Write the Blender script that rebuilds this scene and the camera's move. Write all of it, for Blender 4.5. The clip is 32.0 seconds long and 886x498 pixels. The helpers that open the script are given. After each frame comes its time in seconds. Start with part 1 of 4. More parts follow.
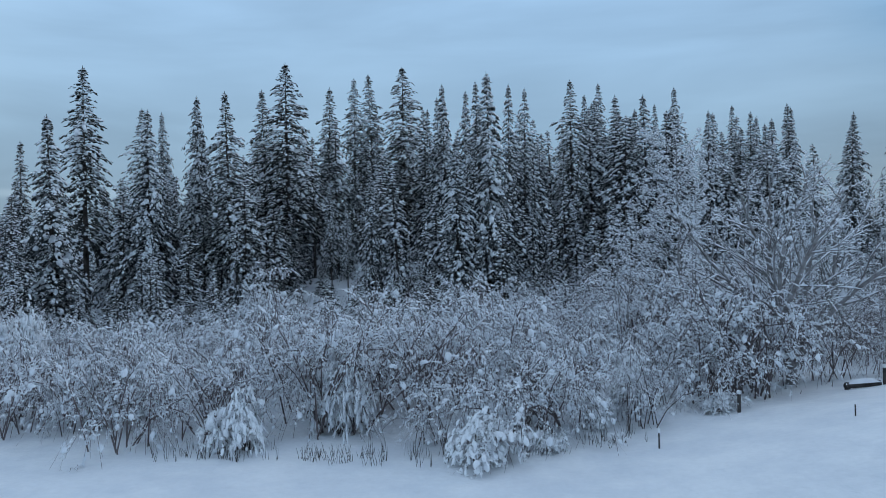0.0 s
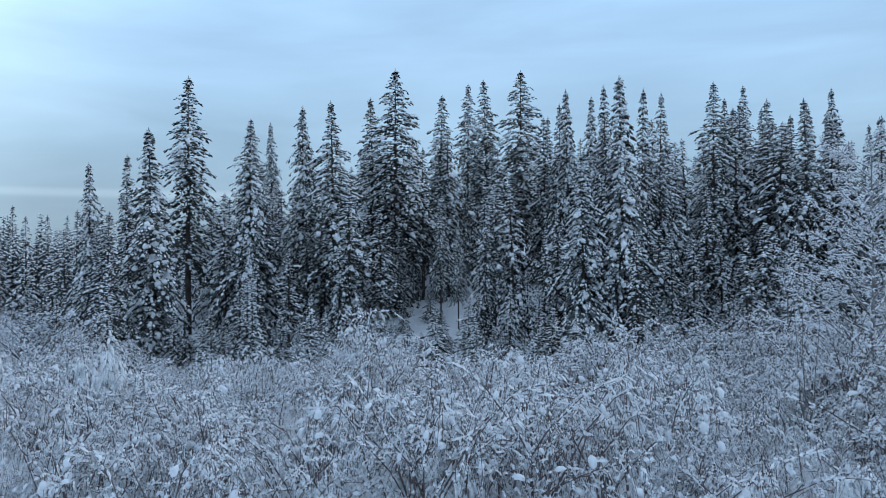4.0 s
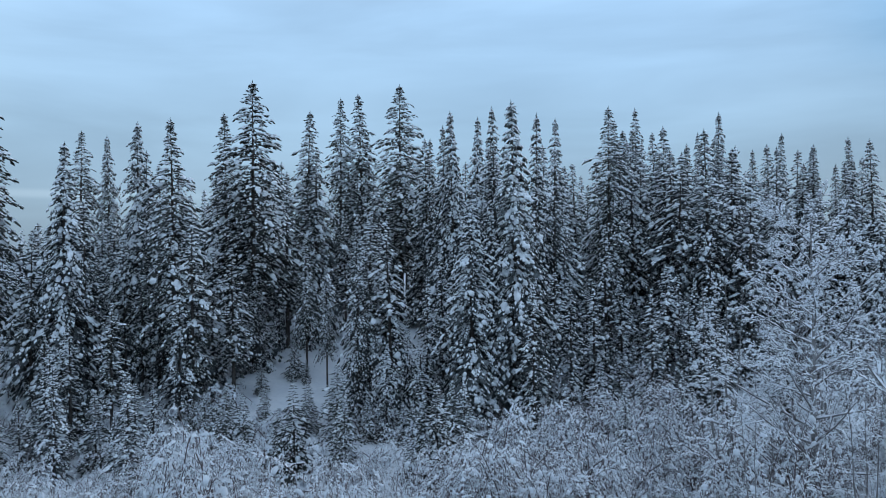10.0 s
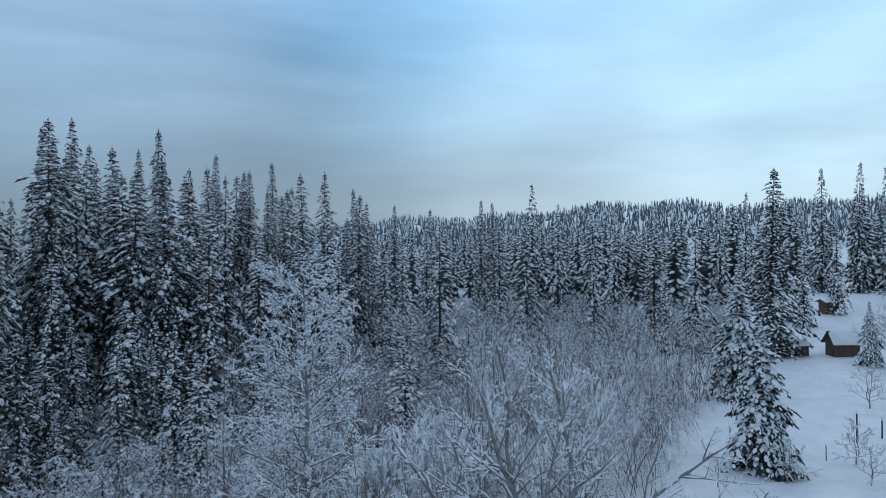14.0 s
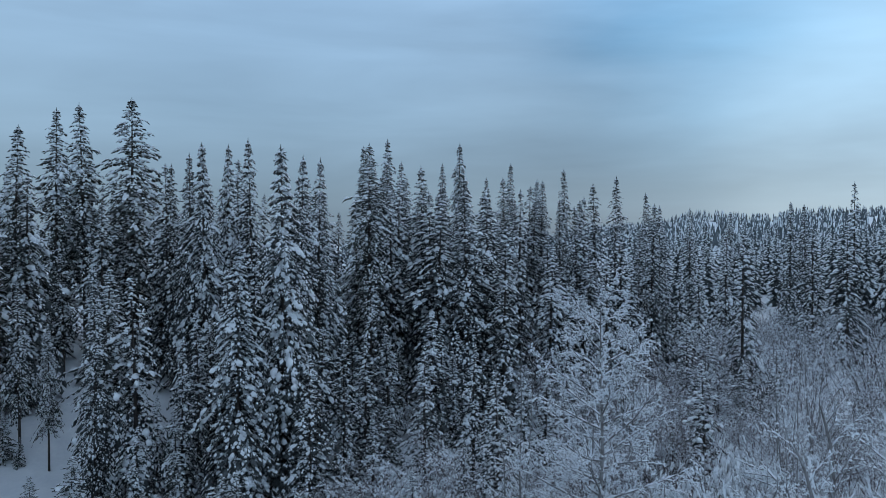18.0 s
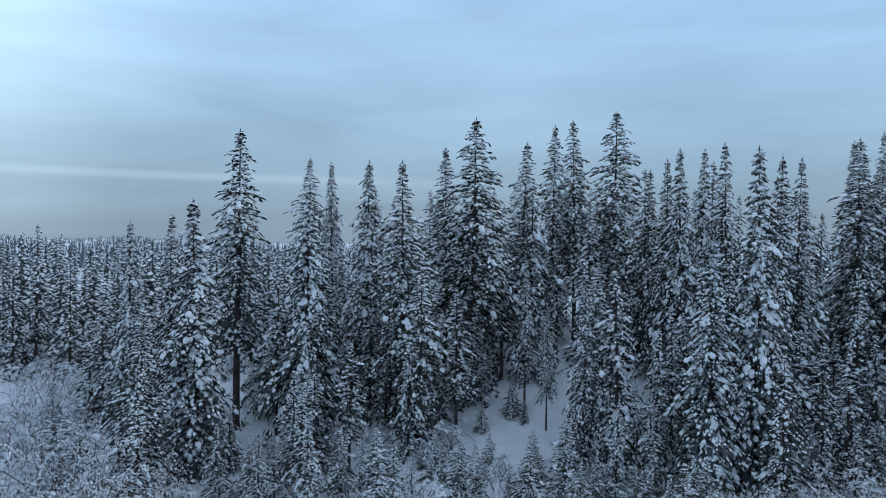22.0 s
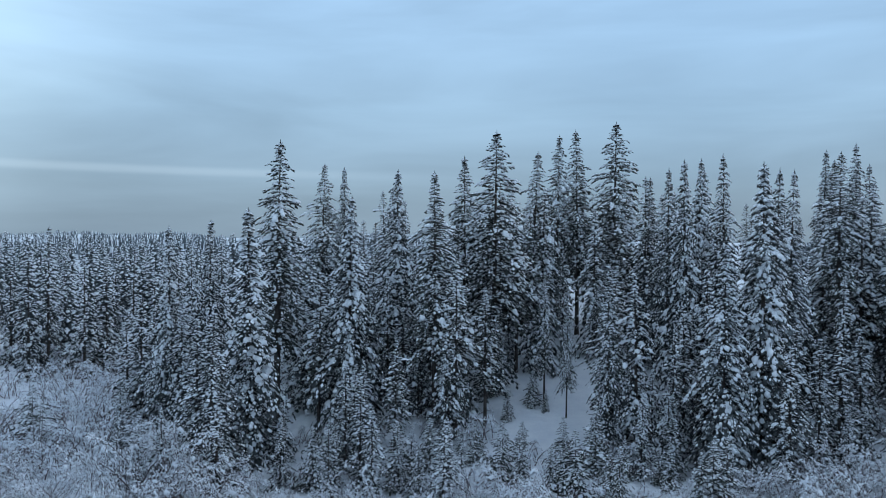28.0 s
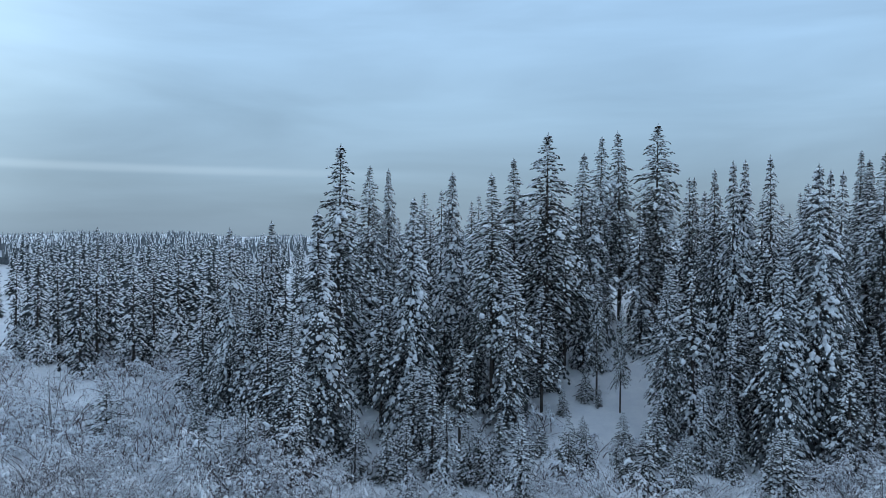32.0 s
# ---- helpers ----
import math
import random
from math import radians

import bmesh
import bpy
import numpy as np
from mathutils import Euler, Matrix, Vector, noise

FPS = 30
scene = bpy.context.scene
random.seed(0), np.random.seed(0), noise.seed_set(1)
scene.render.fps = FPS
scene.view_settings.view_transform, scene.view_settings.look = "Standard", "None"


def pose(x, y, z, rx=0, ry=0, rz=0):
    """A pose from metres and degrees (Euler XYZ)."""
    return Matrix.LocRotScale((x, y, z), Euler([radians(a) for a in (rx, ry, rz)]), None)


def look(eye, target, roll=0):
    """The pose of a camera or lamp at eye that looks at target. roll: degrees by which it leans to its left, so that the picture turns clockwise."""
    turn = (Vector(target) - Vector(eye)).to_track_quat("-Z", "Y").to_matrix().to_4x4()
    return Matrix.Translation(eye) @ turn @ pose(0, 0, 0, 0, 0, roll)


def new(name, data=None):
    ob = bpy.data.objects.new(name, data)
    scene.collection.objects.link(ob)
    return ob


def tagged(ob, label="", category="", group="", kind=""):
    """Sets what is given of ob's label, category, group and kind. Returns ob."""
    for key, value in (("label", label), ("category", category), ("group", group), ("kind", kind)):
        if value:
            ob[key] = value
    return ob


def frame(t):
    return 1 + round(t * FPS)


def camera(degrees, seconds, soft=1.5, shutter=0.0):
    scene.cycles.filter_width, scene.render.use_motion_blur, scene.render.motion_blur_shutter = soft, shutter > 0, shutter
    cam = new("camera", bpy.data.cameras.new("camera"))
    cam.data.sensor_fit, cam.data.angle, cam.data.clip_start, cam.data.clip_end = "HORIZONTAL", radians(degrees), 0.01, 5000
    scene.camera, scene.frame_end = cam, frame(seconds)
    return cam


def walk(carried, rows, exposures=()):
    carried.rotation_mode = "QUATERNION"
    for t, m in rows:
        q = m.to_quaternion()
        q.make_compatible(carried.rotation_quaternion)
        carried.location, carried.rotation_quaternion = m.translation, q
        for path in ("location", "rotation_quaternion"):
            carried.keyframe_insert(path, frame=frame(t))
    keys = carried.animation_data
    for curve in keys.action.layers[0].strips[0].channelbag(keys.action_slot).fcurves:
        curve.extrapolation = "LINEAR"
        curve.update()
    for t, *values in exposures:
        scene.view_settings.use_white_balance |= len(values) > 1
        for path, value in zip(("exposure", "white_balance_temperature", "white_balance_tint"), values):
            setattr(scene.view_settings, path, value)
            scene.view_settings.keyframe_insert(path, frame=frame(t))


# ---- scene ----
cam = camera(62.0, 32.0, soft=0.5)
# seconds, x, y, z, yaw, pitch, roll
PATH = [
    (0.0, 0.00, 0.00, 5.00, -0.45, -0.06, -1.53),
    (0.5, -0.02, 0.72, 5.12, -1.20, 0.19, -1.41),
    (1.0, -0.07, 1.42, 5.23, 0.91, 0.16, -1.44),
    (1.5, -0.12, 2.13, 5.36, 1.76, 0.07, -1.42),
    (2.0, -0.18, 2.84, 5.53, 1.63, 0.27, -1.34),
    (2.5, -0.27, 3.57, 5.74, 5.16, 0.31, -1.22),
    (3.0, -0.35, 4.33, 5.97, 6.99, 0.21, -1.02),
    (3.5, -0.46, 5.10, 6.23, 7.54, 0.29, -0.67),
    (5.5, -2.02, 7.74, 7.44, 11.72, 0.46, -0.38),
    (6.0, -2.10, 7.99, 7.66, 14.23, 0.35, -0.11),
    (6.5, -2.12, 8.26, 7.89, 16.91, 0.43, 0.19),
    (7.0, -2.08, 8.61, 8.11, 19.61, 0.53, 0.31),
    (7.5, -2.00, 9.10, 8.32, 23.11, 0.57, 0.31),
    (8.0, -1.91, 9.75, 8.52, 25.96, 0.51, 0.26),
    (8.5, -1.78, 10.58, 8.73, 24.78, 0.66, 0.24),
    (9.0, -1.58, 11.54, 8.94, 15.46, 0.65, -0.09),
    (9.5, -1.25, 12.55, 9.17, 4.07, 0.52, -0.52),
    (10.0, -0.79, 13.45, 9.42, -1.07, 0.40, -0.70),
    (10.5, -0.28, 14.17, 9.68, -3.01, 0.30, -0.76),
    (11.0, 0.16, 14.69, 9.96, -8.64, -0.03, -0.60),
    (11.5, 0.40, 15.06, 10.25, -13.59, -0.14, -0.46),
    (12.0, 0.30, 15.33, 10.55, -17.90, -0.28, -0.46),
    (12.5, -0.21, 15.56, 10.87, -23.82, -0.41, -0.59),
    (13.0, -1.09, 15.77, 11.21, -31.61, -0.56, -0.63),
    (13.5, -2.16, 15.98, 11.55, -39.16, -0.60, -0.74),
    (14.0, -3.22, 16.19, 11.89, -45.10, -0.52, -0.67),
    (14.5, -4.15, 16.40, 12.23, -49.71, -0.30, -0.50),
    (16.5, -4.26, 16.83, 13.07, -54.19, -0.07, -0.51),
    (17.0, -3.98, 16.77, 13.13, -45.13, -0.82, -0.37),
    (17.5, -3.67, 16.68, 13.20, -37.23, -0.62, -0.38),
    (18.0, -3.40, 16.56, 13.25, -23.03, -0.71, -0.17),
    (18.5, -3.20, 16.42, 13.27, 0.93, -0.67, 0.09),
    (19.0, -3.08, 16.28, 13.26, 12.19, -1.07, 0.34),
    (19.5, -3.05, 16.12, 13.23, 12.15, -0.64, 0.95),
    (20.0, -3.13, 15.90, 13.16, 11.58, -0.89, 0.83),
    (20.5, -3.30, 15.57, 13.09, 10.59, -0.93, 0.81),
    (21.0, -3.54, 15.06, 13.03, 9.95, -0.66, 0.96),
    (21.5, -3.82, 14.39, 12.99, 12.25, -0.55, 0.88),
    (22.0, -4.09, 13.67, 12.96, 12.26, -0.64, 0.83),
    (22.5, -4.35, 12.95, 12.96, 11.38, -0.61, 0.74),
    (23.0, -4.59, 12.26, 12.98, 11.42, -0.44, 0.76),
    (23.5, -4.82, 11.64, 13.01, 10.37, -0.51, 0.76),
    (24.0, -5.07, 11.09, 13.03, 9.17, -0.75, 0.91),
    (24.5, -5.35, 10.57, 13.06, 8.58, -0.91, 0.79),
    (26.5, -7.21, 9.25, 13.38, 9.10, -1.07, 0.75),
    (27.0, -7.66, 9.08, 13.48, 8.69, -1.05, 0.73),
    (27.5, -8.10, 8.93, 13.57, 8.35, -1.10, 0.70),
    (28.0, -8.53, 8.77, 13.66, 8.57, -1.09, 0.66),
    (28.5, -8.97, 8.60, 13.73, 8.21, -1.07, 0.61),
    (29.0, -9.41, 8.40, 13.77, 7.70, -1.10, 0.70),
    (29.5, -9.86, 8.15, 13.80, 7.64, -1.08, 0.74),
    (30.0, -10.32, 7.86, 13.82, 8.03, -1.03, 0.65),
    (30.5, -10.78, 7.58, 13.82, 8.35, -1.22, 0.41),
    (31.0, -11.23, 7.32, 13.81, 7.52, -1.24, 0.40),
    (31.5, -11.68, 7.04, 13.81, 7.86, -1.26, 0.35),
    (32.0, -12.15, 6.73, 13.80, 8.81, -1.25, 0.43),
]
walk(cam, [(r[0], pose(r[1], r[2], r[3], 90 + r[5], -r[6], r[4])) for r in PATH],
     exposures=[(0.0, -0.08), (0.5, 0.02), (1.5, 0.2), (3.0, 0.24), (6.0, 0.22), (8.0, 0.08), (10.0, 0.18), (12.0, 0.28), (13.0, 0.14),
                (14.0, -0.15), (16.5, -0.3), (17.5, -0.27), (18.3, -0.15), (19.5, 0.08), (24.0, 0.1), (32.0, 0.1)])

# ---- sky and sun ----
SUN_EL, SUN_AZ = 24.0, 60.0  # degrees; azimuth clockwise from +y
world = bpy.data.worlds.new("overcast_sky")
scene.world = world
world.use_nodes = True


def nn(tree, kind, **vals):
    n = tree.nodes.new(kind)
    for k, v in vals.items():
        n.inputs[k].default_value = v
    return n


def build_sky():
    t = world.node_tree
    t.nodes.clear()
    link = t.links.new
    out = t.nodes.new("ShaderNodeOutputWorld")
    bg = nn(t, "ShaderNodeBackground", Strength=1.0)
    link(bg.outputs[0], out.inputs[0])
    sky = t.nodes.new("ShaderNodeTexSky")
    sky.sky_type, sky.sun_disc = "NISHITA", False
    sky.sun_elevation, sky.sun_rotation = radians(SUN_EL), radians(SUN_AZ)
    skys = t.nodes.new("ShaderNodeVectorMath")
    skys.operation = "SCALE"
    skys.inputs["Scale"].default_value = 0.08
    link(sky.outputs[0], skys.inputs[0])
    co = t.nodes.new("ShaderNodeTexCoord")
    sep = t.nodes.new("ShaderNodeSeparateXYZ")
    link(co.outputs["Generated"], sep.inputs[0])
    # cloud deck: colour by height over the horizon
    ramp = t.nodes.new("ShaderNodeValToRGB")
    link(sep.outputs["Z"], ramp.inputs[0])
    e = ramp.color_ramp.elements
    e[0].position, e[0].color = 0.0, (0.240, 0.338, 0.435, 1)
    e[1].position, e[1].color = 1.0, (0.45, 0.59, 0.80, 1)
    for p, c in ((0.06, (0.258, 0.375, 0.485, 1)), (0.16, (0.325, 0.50, 0.68, 1)), (0.31, (0.385, 0.61, 0.88, 1)), (0.55, (0.42, 0.60, 0.85, 1))):
        x = ramp.color_ramp.elements.new(p)
        x.color = c
    # streaky cloud sheets, flattened towards the horizon
    mp = t.nodes.new("ShaderNodeMapping")
    mp.inputs["Scale"].default_value = (1.6, 1.6, 9.0)
    link(co.outputs["Generated"], mp.inputs[0])
    n1 = nn(t, "ShaderNodeTexNoise", Scale=1.3, Detail=5.0, Roughness=0.5, Distortion=0.4)
    link(mp.outputs[0], n1.inputs["Vector"])
    cr = t.nodes.new("ShaderNodeMapRange")
    cr.inputs["From Min"].default_value, cr.inputs["From Max"].default_value = 0.3, 0.75
    cr.inputs["To Min"].default_value, cr.inputs["To Max"].default_value = 0.86, 1.2
    link(n1.outputs["Fac"], cr.inputs["Value"])
    mul = t.nodes.new("ShaderNodeVectorMath")
    mul.operation = "SCALE"
    link(ramp.outputs[0], mul.inputs[0])
    link(cr.outputs[0], mul.inputs["Scale"])
    mp2 = t.nodes.new("ShaderNodeMapping")
    mp2.inputs["Scale"].default_value = (2.4, 2.4, 8.0)
    mp2.inputs["Location"].default_value = (3.1, 0.7, 0.2)
    link(co.outputs["Generated"], mp2.inputs[0])
    n2 = nn(t, "ShaderNodeTexNoise", Scale=1.1, Detail=4.0, Roughness=0.5, Distortion=0.2)
    link(mp2.outputs[0], n2.inputs["Vector"])
    # bright thin places in the cloud, where the low sun stands behind it, and over the valley
    acc = mul
    for (ax, el, width, gain, col) in SKY_GLOW:
        d = Vector((math.sin(radians(ax)) * math.cos(radians(el)), math.cos(radians(ax)) * math.cos(radians(el)), math.sin(radians(el))))
        dot = t.nodes.new("ShaderNodeVectorMath")
        dot.operation = "DOT_PRODUCT"
        dot.inputs[1].default_value = d
        link(co.outputs["Generated"], dot.inputs[0])
        mr = t.nodes.new("ShaderNodeMapRange")
        mr.interpolation_type = "SMOOTHERSTEP"
        mr.inputs["From Min"].default_value, mr.inputs["From Max"].default_value = math.cos(radians(width)), 1.0
        mr.inputs["To Max"].default_value = gain
        link(dot.outputs["Value"], mr.inputs["Value"])
        mr.inputs["To Max"].default_value = 1.0
        pw = t.nodes.new("ShaderNodeMath")
        pw.operation = "POWER"
        pw.inputs[1].default_value = 1.8
        link(mr.outputs[0], pw.inputs[0])
        nr = t.nodes.new("ShaderNodeMapRange")
        nr.inputs["From Min"].default_value, nr.inputs["From Max"].default_value = 0.3, 0.7
        nr.inputs["To Min"].default_value, nr.inputs["To Max"].default_value = 0.4 * gain, 1.0 * gain
        nr.clamp = False
        link(n2.outputs["Fac"], nr.inputs["Value"])
        nz = t.nodes.new("ShaderNodeMath")
        nz.operation = "MULTIPLY"
        link(pw.outputs[0], nz.inputs[0])
        link(nr.outputs[0], nz.inputs[1])
        sc = t.nodes.new("ShaderNodeVectorMath")
        sc.operation = "SCALE"
        sc.inputs[0].default_value = col
        link(nz.outputs[0], sc.inputs["Scale"])
        ad = t.nodes.new("ShaderNodeVectorMath")
        ad.operation = "ADD"
        link(acc.outputs[0], ad.inputs[0])
        link(sc.outputs[0], ad.inputs[1])
        acc = ad
    # a thin bright streak of cloud low in the west
    off = t.nodes.new("ShaderNodeMath")
    off.operation = "SUBTRACT"
    off.inputs[1].default_value = 0.078
    link(sep.outputs["Z"], off.inputs[0])
    ab = t.nodes.new("ShaderNodeMath")
    ab.operation = "ABSOLUTE"
    link(off.outputs[0], ab.inputs[0])
    band = t.nodes.new("ShaderNodeMapRange")
    band.interpolation_type = "SMOOTHERSTEP"
    band.inputs["From Min"].default_value, band.inputs["From Max"].default_value = 0.009, 0.0
    band.inputs["To Max"].default_value = 0.09
    link(ab.outputs[0], band.inputs["Value"])
    west = t.nodes.new("ShaderNodeMapRange")
    west.interpolation_type = "SMOOTHERSTEP"
    west.inputs["From Min"].default_value, west.inputs["From Max"].default_value = -0.12, -0.5
    link(sep.outputs["X"], west.inputs["Value"])
    bw = t.nodes.new("ShaderNodeMath")
    bw.operation = "MULTIPLY"
    link(band.outputs[0], bw.inputs[0])
    link(west.outputs[0], bw.inputs[1])
    bs = t.nodes.new("ShaderNodeVectorMath")
    bs.operation = "SCALE"
    bs.inputs[0].default_value = (0.8, 0.9, 0.95)
    link(bw.outputs[0], bs.inputs["Scale"])
    ad = t.nodes.new("ShaderNodeVectorMath")
    ad.operation = "ADD"
    link(acc.outputs[0], ad.inputs[0])
    link(bs.outputs[0], ad.inputs[1])
    acc = ad
    mix = t.nodes.new("ShaderNodeMix")
    mix.data_type = "RGBA"
    mix.inputs[0].default_value = 0.96
    link(skys.outputs[0], mix.inputs[6])
    link(acc.outputs[0], mix.inputs[7])
    link(mix.outputs[2], bg.inputs["Color"])


# azimuth, elevation, width, gain, colour
SKY_GLOW = (
    (-62.0, 25.0, 42.0, 0.50, (0.72, 0.95, 1.05)),
    (60.0, 8.0, 32.0, 0.30, (0.70, 0.95, 1.08)),
    (55.0, 5.0, 17.0, 0.16, (0.95, 1.0, 0.95)),
    (80.0, 9.0, 28.0, 0.30, (0.72, 0.98, 1.05)),
    (22.0, 6.0, 34.0, -0.06, (0.5, 0.6, 0.6)),
    (56.0, 26.0, 36.0, -0.36, (0.55, 0.34, 0.08)),
)
build_sky()

sun_data = bpy.data.lights.new("sun", "SUN")
sun_data.energy, sun_data.angle, sun_data.color = 0.5, radians(25), (1.0, 0.97, 0.93)
sun = new("sun", sun_data)
sun.matrix_world = look((0, 0, 60), (-math.sin(radians(SUN_AZ)) * 60, -math.cos(radians(SUN_AZ)) * 60, 60 - 60 * math.tan(radians(SUN_EL))))


# ---- materials ----
def material(name, base, other, scale, rough=0.8, bump=0.0, bump_scale=8.0, lo=0.35, hi=0.65, spec=0.2, objrand=0.0, fine=0.0):
    """Two colours mixed by noise at two scales, a bump, and a spread of brightness from thing to thing."""
    m = bpy.data.materials.new(name)
    m.use_nodes = True
    t = m.node_tree
    link = t.links.new
    b = t.nodes["Principled BSDF"]
    b.inputs["Roughness"].default_value = rough
    b.inputs["Specular IOR Level"].default_value = spec
    co = t.nodes.new("ShaderNodeNewGeometry")
    n = nn(t, "ShaderNodeTexNoise", Scale=scale, Detail=4.0, Roughness=0.6)
    link(co.outputs["Position"], n.inputs["Vector"])
    mr = t.nodes.new("ShaderNodeMapRange")
    mr.inputs["From Min"].default_value, mr.inputs["From Max"].default_value = lo, hi
    link(n.outputs["Fac"], mr.inputs["Value"])
    mix = t.nodes.new("ShaderNodeMix")
    mix.data_type = "RGBA"
    mix.inputs[6].default_value = (*base, 1)
    mix.inputs[7].default_value = (*other, 1)
    link(mr.outputs[0], mix.inputs[0])
    col = mix.outputs[2]
    if fine > 0:
        n3 = nn(t, "ShaderNodeTexNoise", Scale=scale * 9, Detail=2.0)
        link(co.outputs["Position"], n3.inputs["Vector"])
        m3 = t.nodes.new("ShaderNodeMapRange")
        m3.inputs["To Min"].default_value, m3.inputs["To Max"].default_value = 1 - fine, 1 + fine
        link(n3.outputs["Fac"], m3.inputs["Value"])
        s3 = t.nodes.new("ShaderNodeVectorMath")
        s3.operation = "SCALE"
        link(col, s3.inputs[0])
        link(m3.outputs[0], s3.inputs["Scale"])
        col = s3.outputs[0]
    if objrand > 0:
        oi = t.nodes.new("ShaderNodeObjectInfo")
        m4 = t.nodes.new("ShaderNodeMapRange")
        m4.inputs["To Min"].default_value, m4.inputs["To Max"].default_value = 1 - objrand, 1 + objrand
        link(oi.outputs["Random"], m4.inputs["Value"])
        s4 = t.nodes.new("ShaderNodeVectorMath")
        s4.operation = "SCALE"
        link(col, s4.inputs[0])
        link(m4.outputs[0], s4.inputs["Scale"])
        col = s4.outputs[0]
    link(col, b.inputs["Base Color"])
    if bump > 0:
        n2 = nn(t, "ShaderNodeTexNoise", Scale=bump_scale, Detail=4.0)
        link(co.outputs["Position"], n2.inputs["Vector"])
        bp = nn(t, "ShaderNodeBump", Strength=bump, Distance=0.12 if bump_scale < 4 else 0.05)
        link(n2.outputs["Fac"], bp.inputs["Height"])
        link(bp.outputs[0], b.inputs["Normal"])
    return m


SNOW_GROUND = material("snow_ground", (0.82, 0.83, 0.84), (0.72, 0.74, 0.77), 0.6, 0.75, 0.9, 1.6, fine=0.05)
SNOW = material("snow_on_branches", (0.88, 0.89, 0.90), (0.78, 0.80, 0.83), 1.5, 0.7, objrand=0.06)
NEEDLES = material("spruce_needles", (0.036, 0.040, 0.040), (0.115, 0.125, 0.127), 2.2, 0.7, lo=0.45, hi=0.75, objrand=0.42, fine=0.5)
NEEDLES_PINE = material("pine_needles", (0.044, 0.048, 0.042), (0.125, 0.132, 0.127), 2.2, 0.7, lo=0.45, hi=0.75, objrand=0.42, fine=0.5)
BARK = material("conifer_bark", (0.050, 0.040, 0.034), (0.10, 0.085, 0.075), 3.0, 0.9, 0.6, 14.0)
BARK_PALE = material("frosted_grey_bark", (0.17, 0.155, 0.15), (0.36, 0.35, 0.35), 3.0, 0.85, 0.4, 14.0)
TWIG = material("frosted_twigs", (0.105, 0.080, 0.078), (0.20, 0.17, 0.172), 4.0, 0.85, objrand=0.25)
FROST = material("snow_on_twigs", (0.86, 0.87, 0.89), (0.70, 0.73, 0.77), 1.2, 0.75, objrand=0.08)
WHITE_SIDING = material("cream_siding", (0.50, 0.49, 0.44), (0.42, 0.41, 0.37), 0.8, 0.6, 0.2, 20.0, fine=0.08)
BROWN_WOOD = material("brown_boards", (0.085, 0.055, 0.042), (0.14, 0.095, 0.075), 2.5, 0.8, 0.4, 18.0, fine=0.2)
RED_WOOD = material("faded_red_boards", (0.20, 0.035, 0.035), (0.28, 0.07, 0.06), 2.5, 0.75, 0.4, 18.0, fine=0.2)
FENCE_WOOD = material("weathered_posts", (0.045, 0.04, 0.038), (0.09, 0.08, 0.075), 5.0, 0.9, 0.5, 25.0, fine=0.2)
GLASS = material("dark_window_glass", (0.02, 0.025, 0.03), (0.03, 0.035, 0.04), 1.0, 0.08, spec=0.6)
FRAME_WHITE = material("painted_window_frame", (0.7, 0.7, 0.68), (0.6, 0.6, 0.58), 6.0, 0.5)
ROOF_TIN = material("grey_roof_sheet", (0.16, 0.16, 0.17), (0.22, 0.22, 0.23), 3.0, 0.5)
# far hill woods: frosted needles, made paler and bluer to paint in distance haze
HAZED_HILL_NEEDLES = material("hazed_hillside_needles", (0.085, 0.098, 0.105), (0.17, 0.19, 0.205), 0.15, 0.85, fine=0.3)
FAR_NEEDLES = material("distant_needles", (0.045, 0.052, 0.052), (0.11, 0.125, 0.130), 0.9, 0.8, lo=0.4, hi=0.7, fine=0.4)


# ---- helpers for things ----
UP = np.array((0.0, 0.0, 1.0))


def unit(v):
    x, y, z = float(v[0]), float(v[1]), float(v[2])
    k = 1.0 / (math.sqrt(x * x + y * y + z * z) + 1e-9)
    return np.array((x * k, y * k, z * k))


def cross3(a, b):
    a0, a1, a2, b0, b1, b2 = float(a[0]), float(a[1]), float(a[2]), float(b[0]), float(b[1]), float(b[2])
    return np.array((a1 * b2 - a2 * b1, a2 * b0 - a0 * b2, a0 * b1 - a1 * b0))


def mesh_from(name, verts, faces, mats, idx=None, smooth=False):
    me = bpy.data.meshes.new(name)
    v = np.asarray(verts, dtype=np.float64).reshape(-1, 3)
    me.from_pydata(v.tolist(), [], faces)
    for m in (mats if isinstance(mats, (list, tuple)) else [mats]):
        me.materials.append(m)
    if idx is not None:
        me.polygons.foreach_set("material_index", np.asarray(idx, dtype=np.int32))
    if smooth:
        me.polygons.foreach_set("use_smooth", np.ones(len(me.polygons), dtype=bool))
    me.update()
    return me


def part(name, me, parent, label=""):
    ob = new(name, me)
    ob.parent = parent
    return tagged(ob, label)


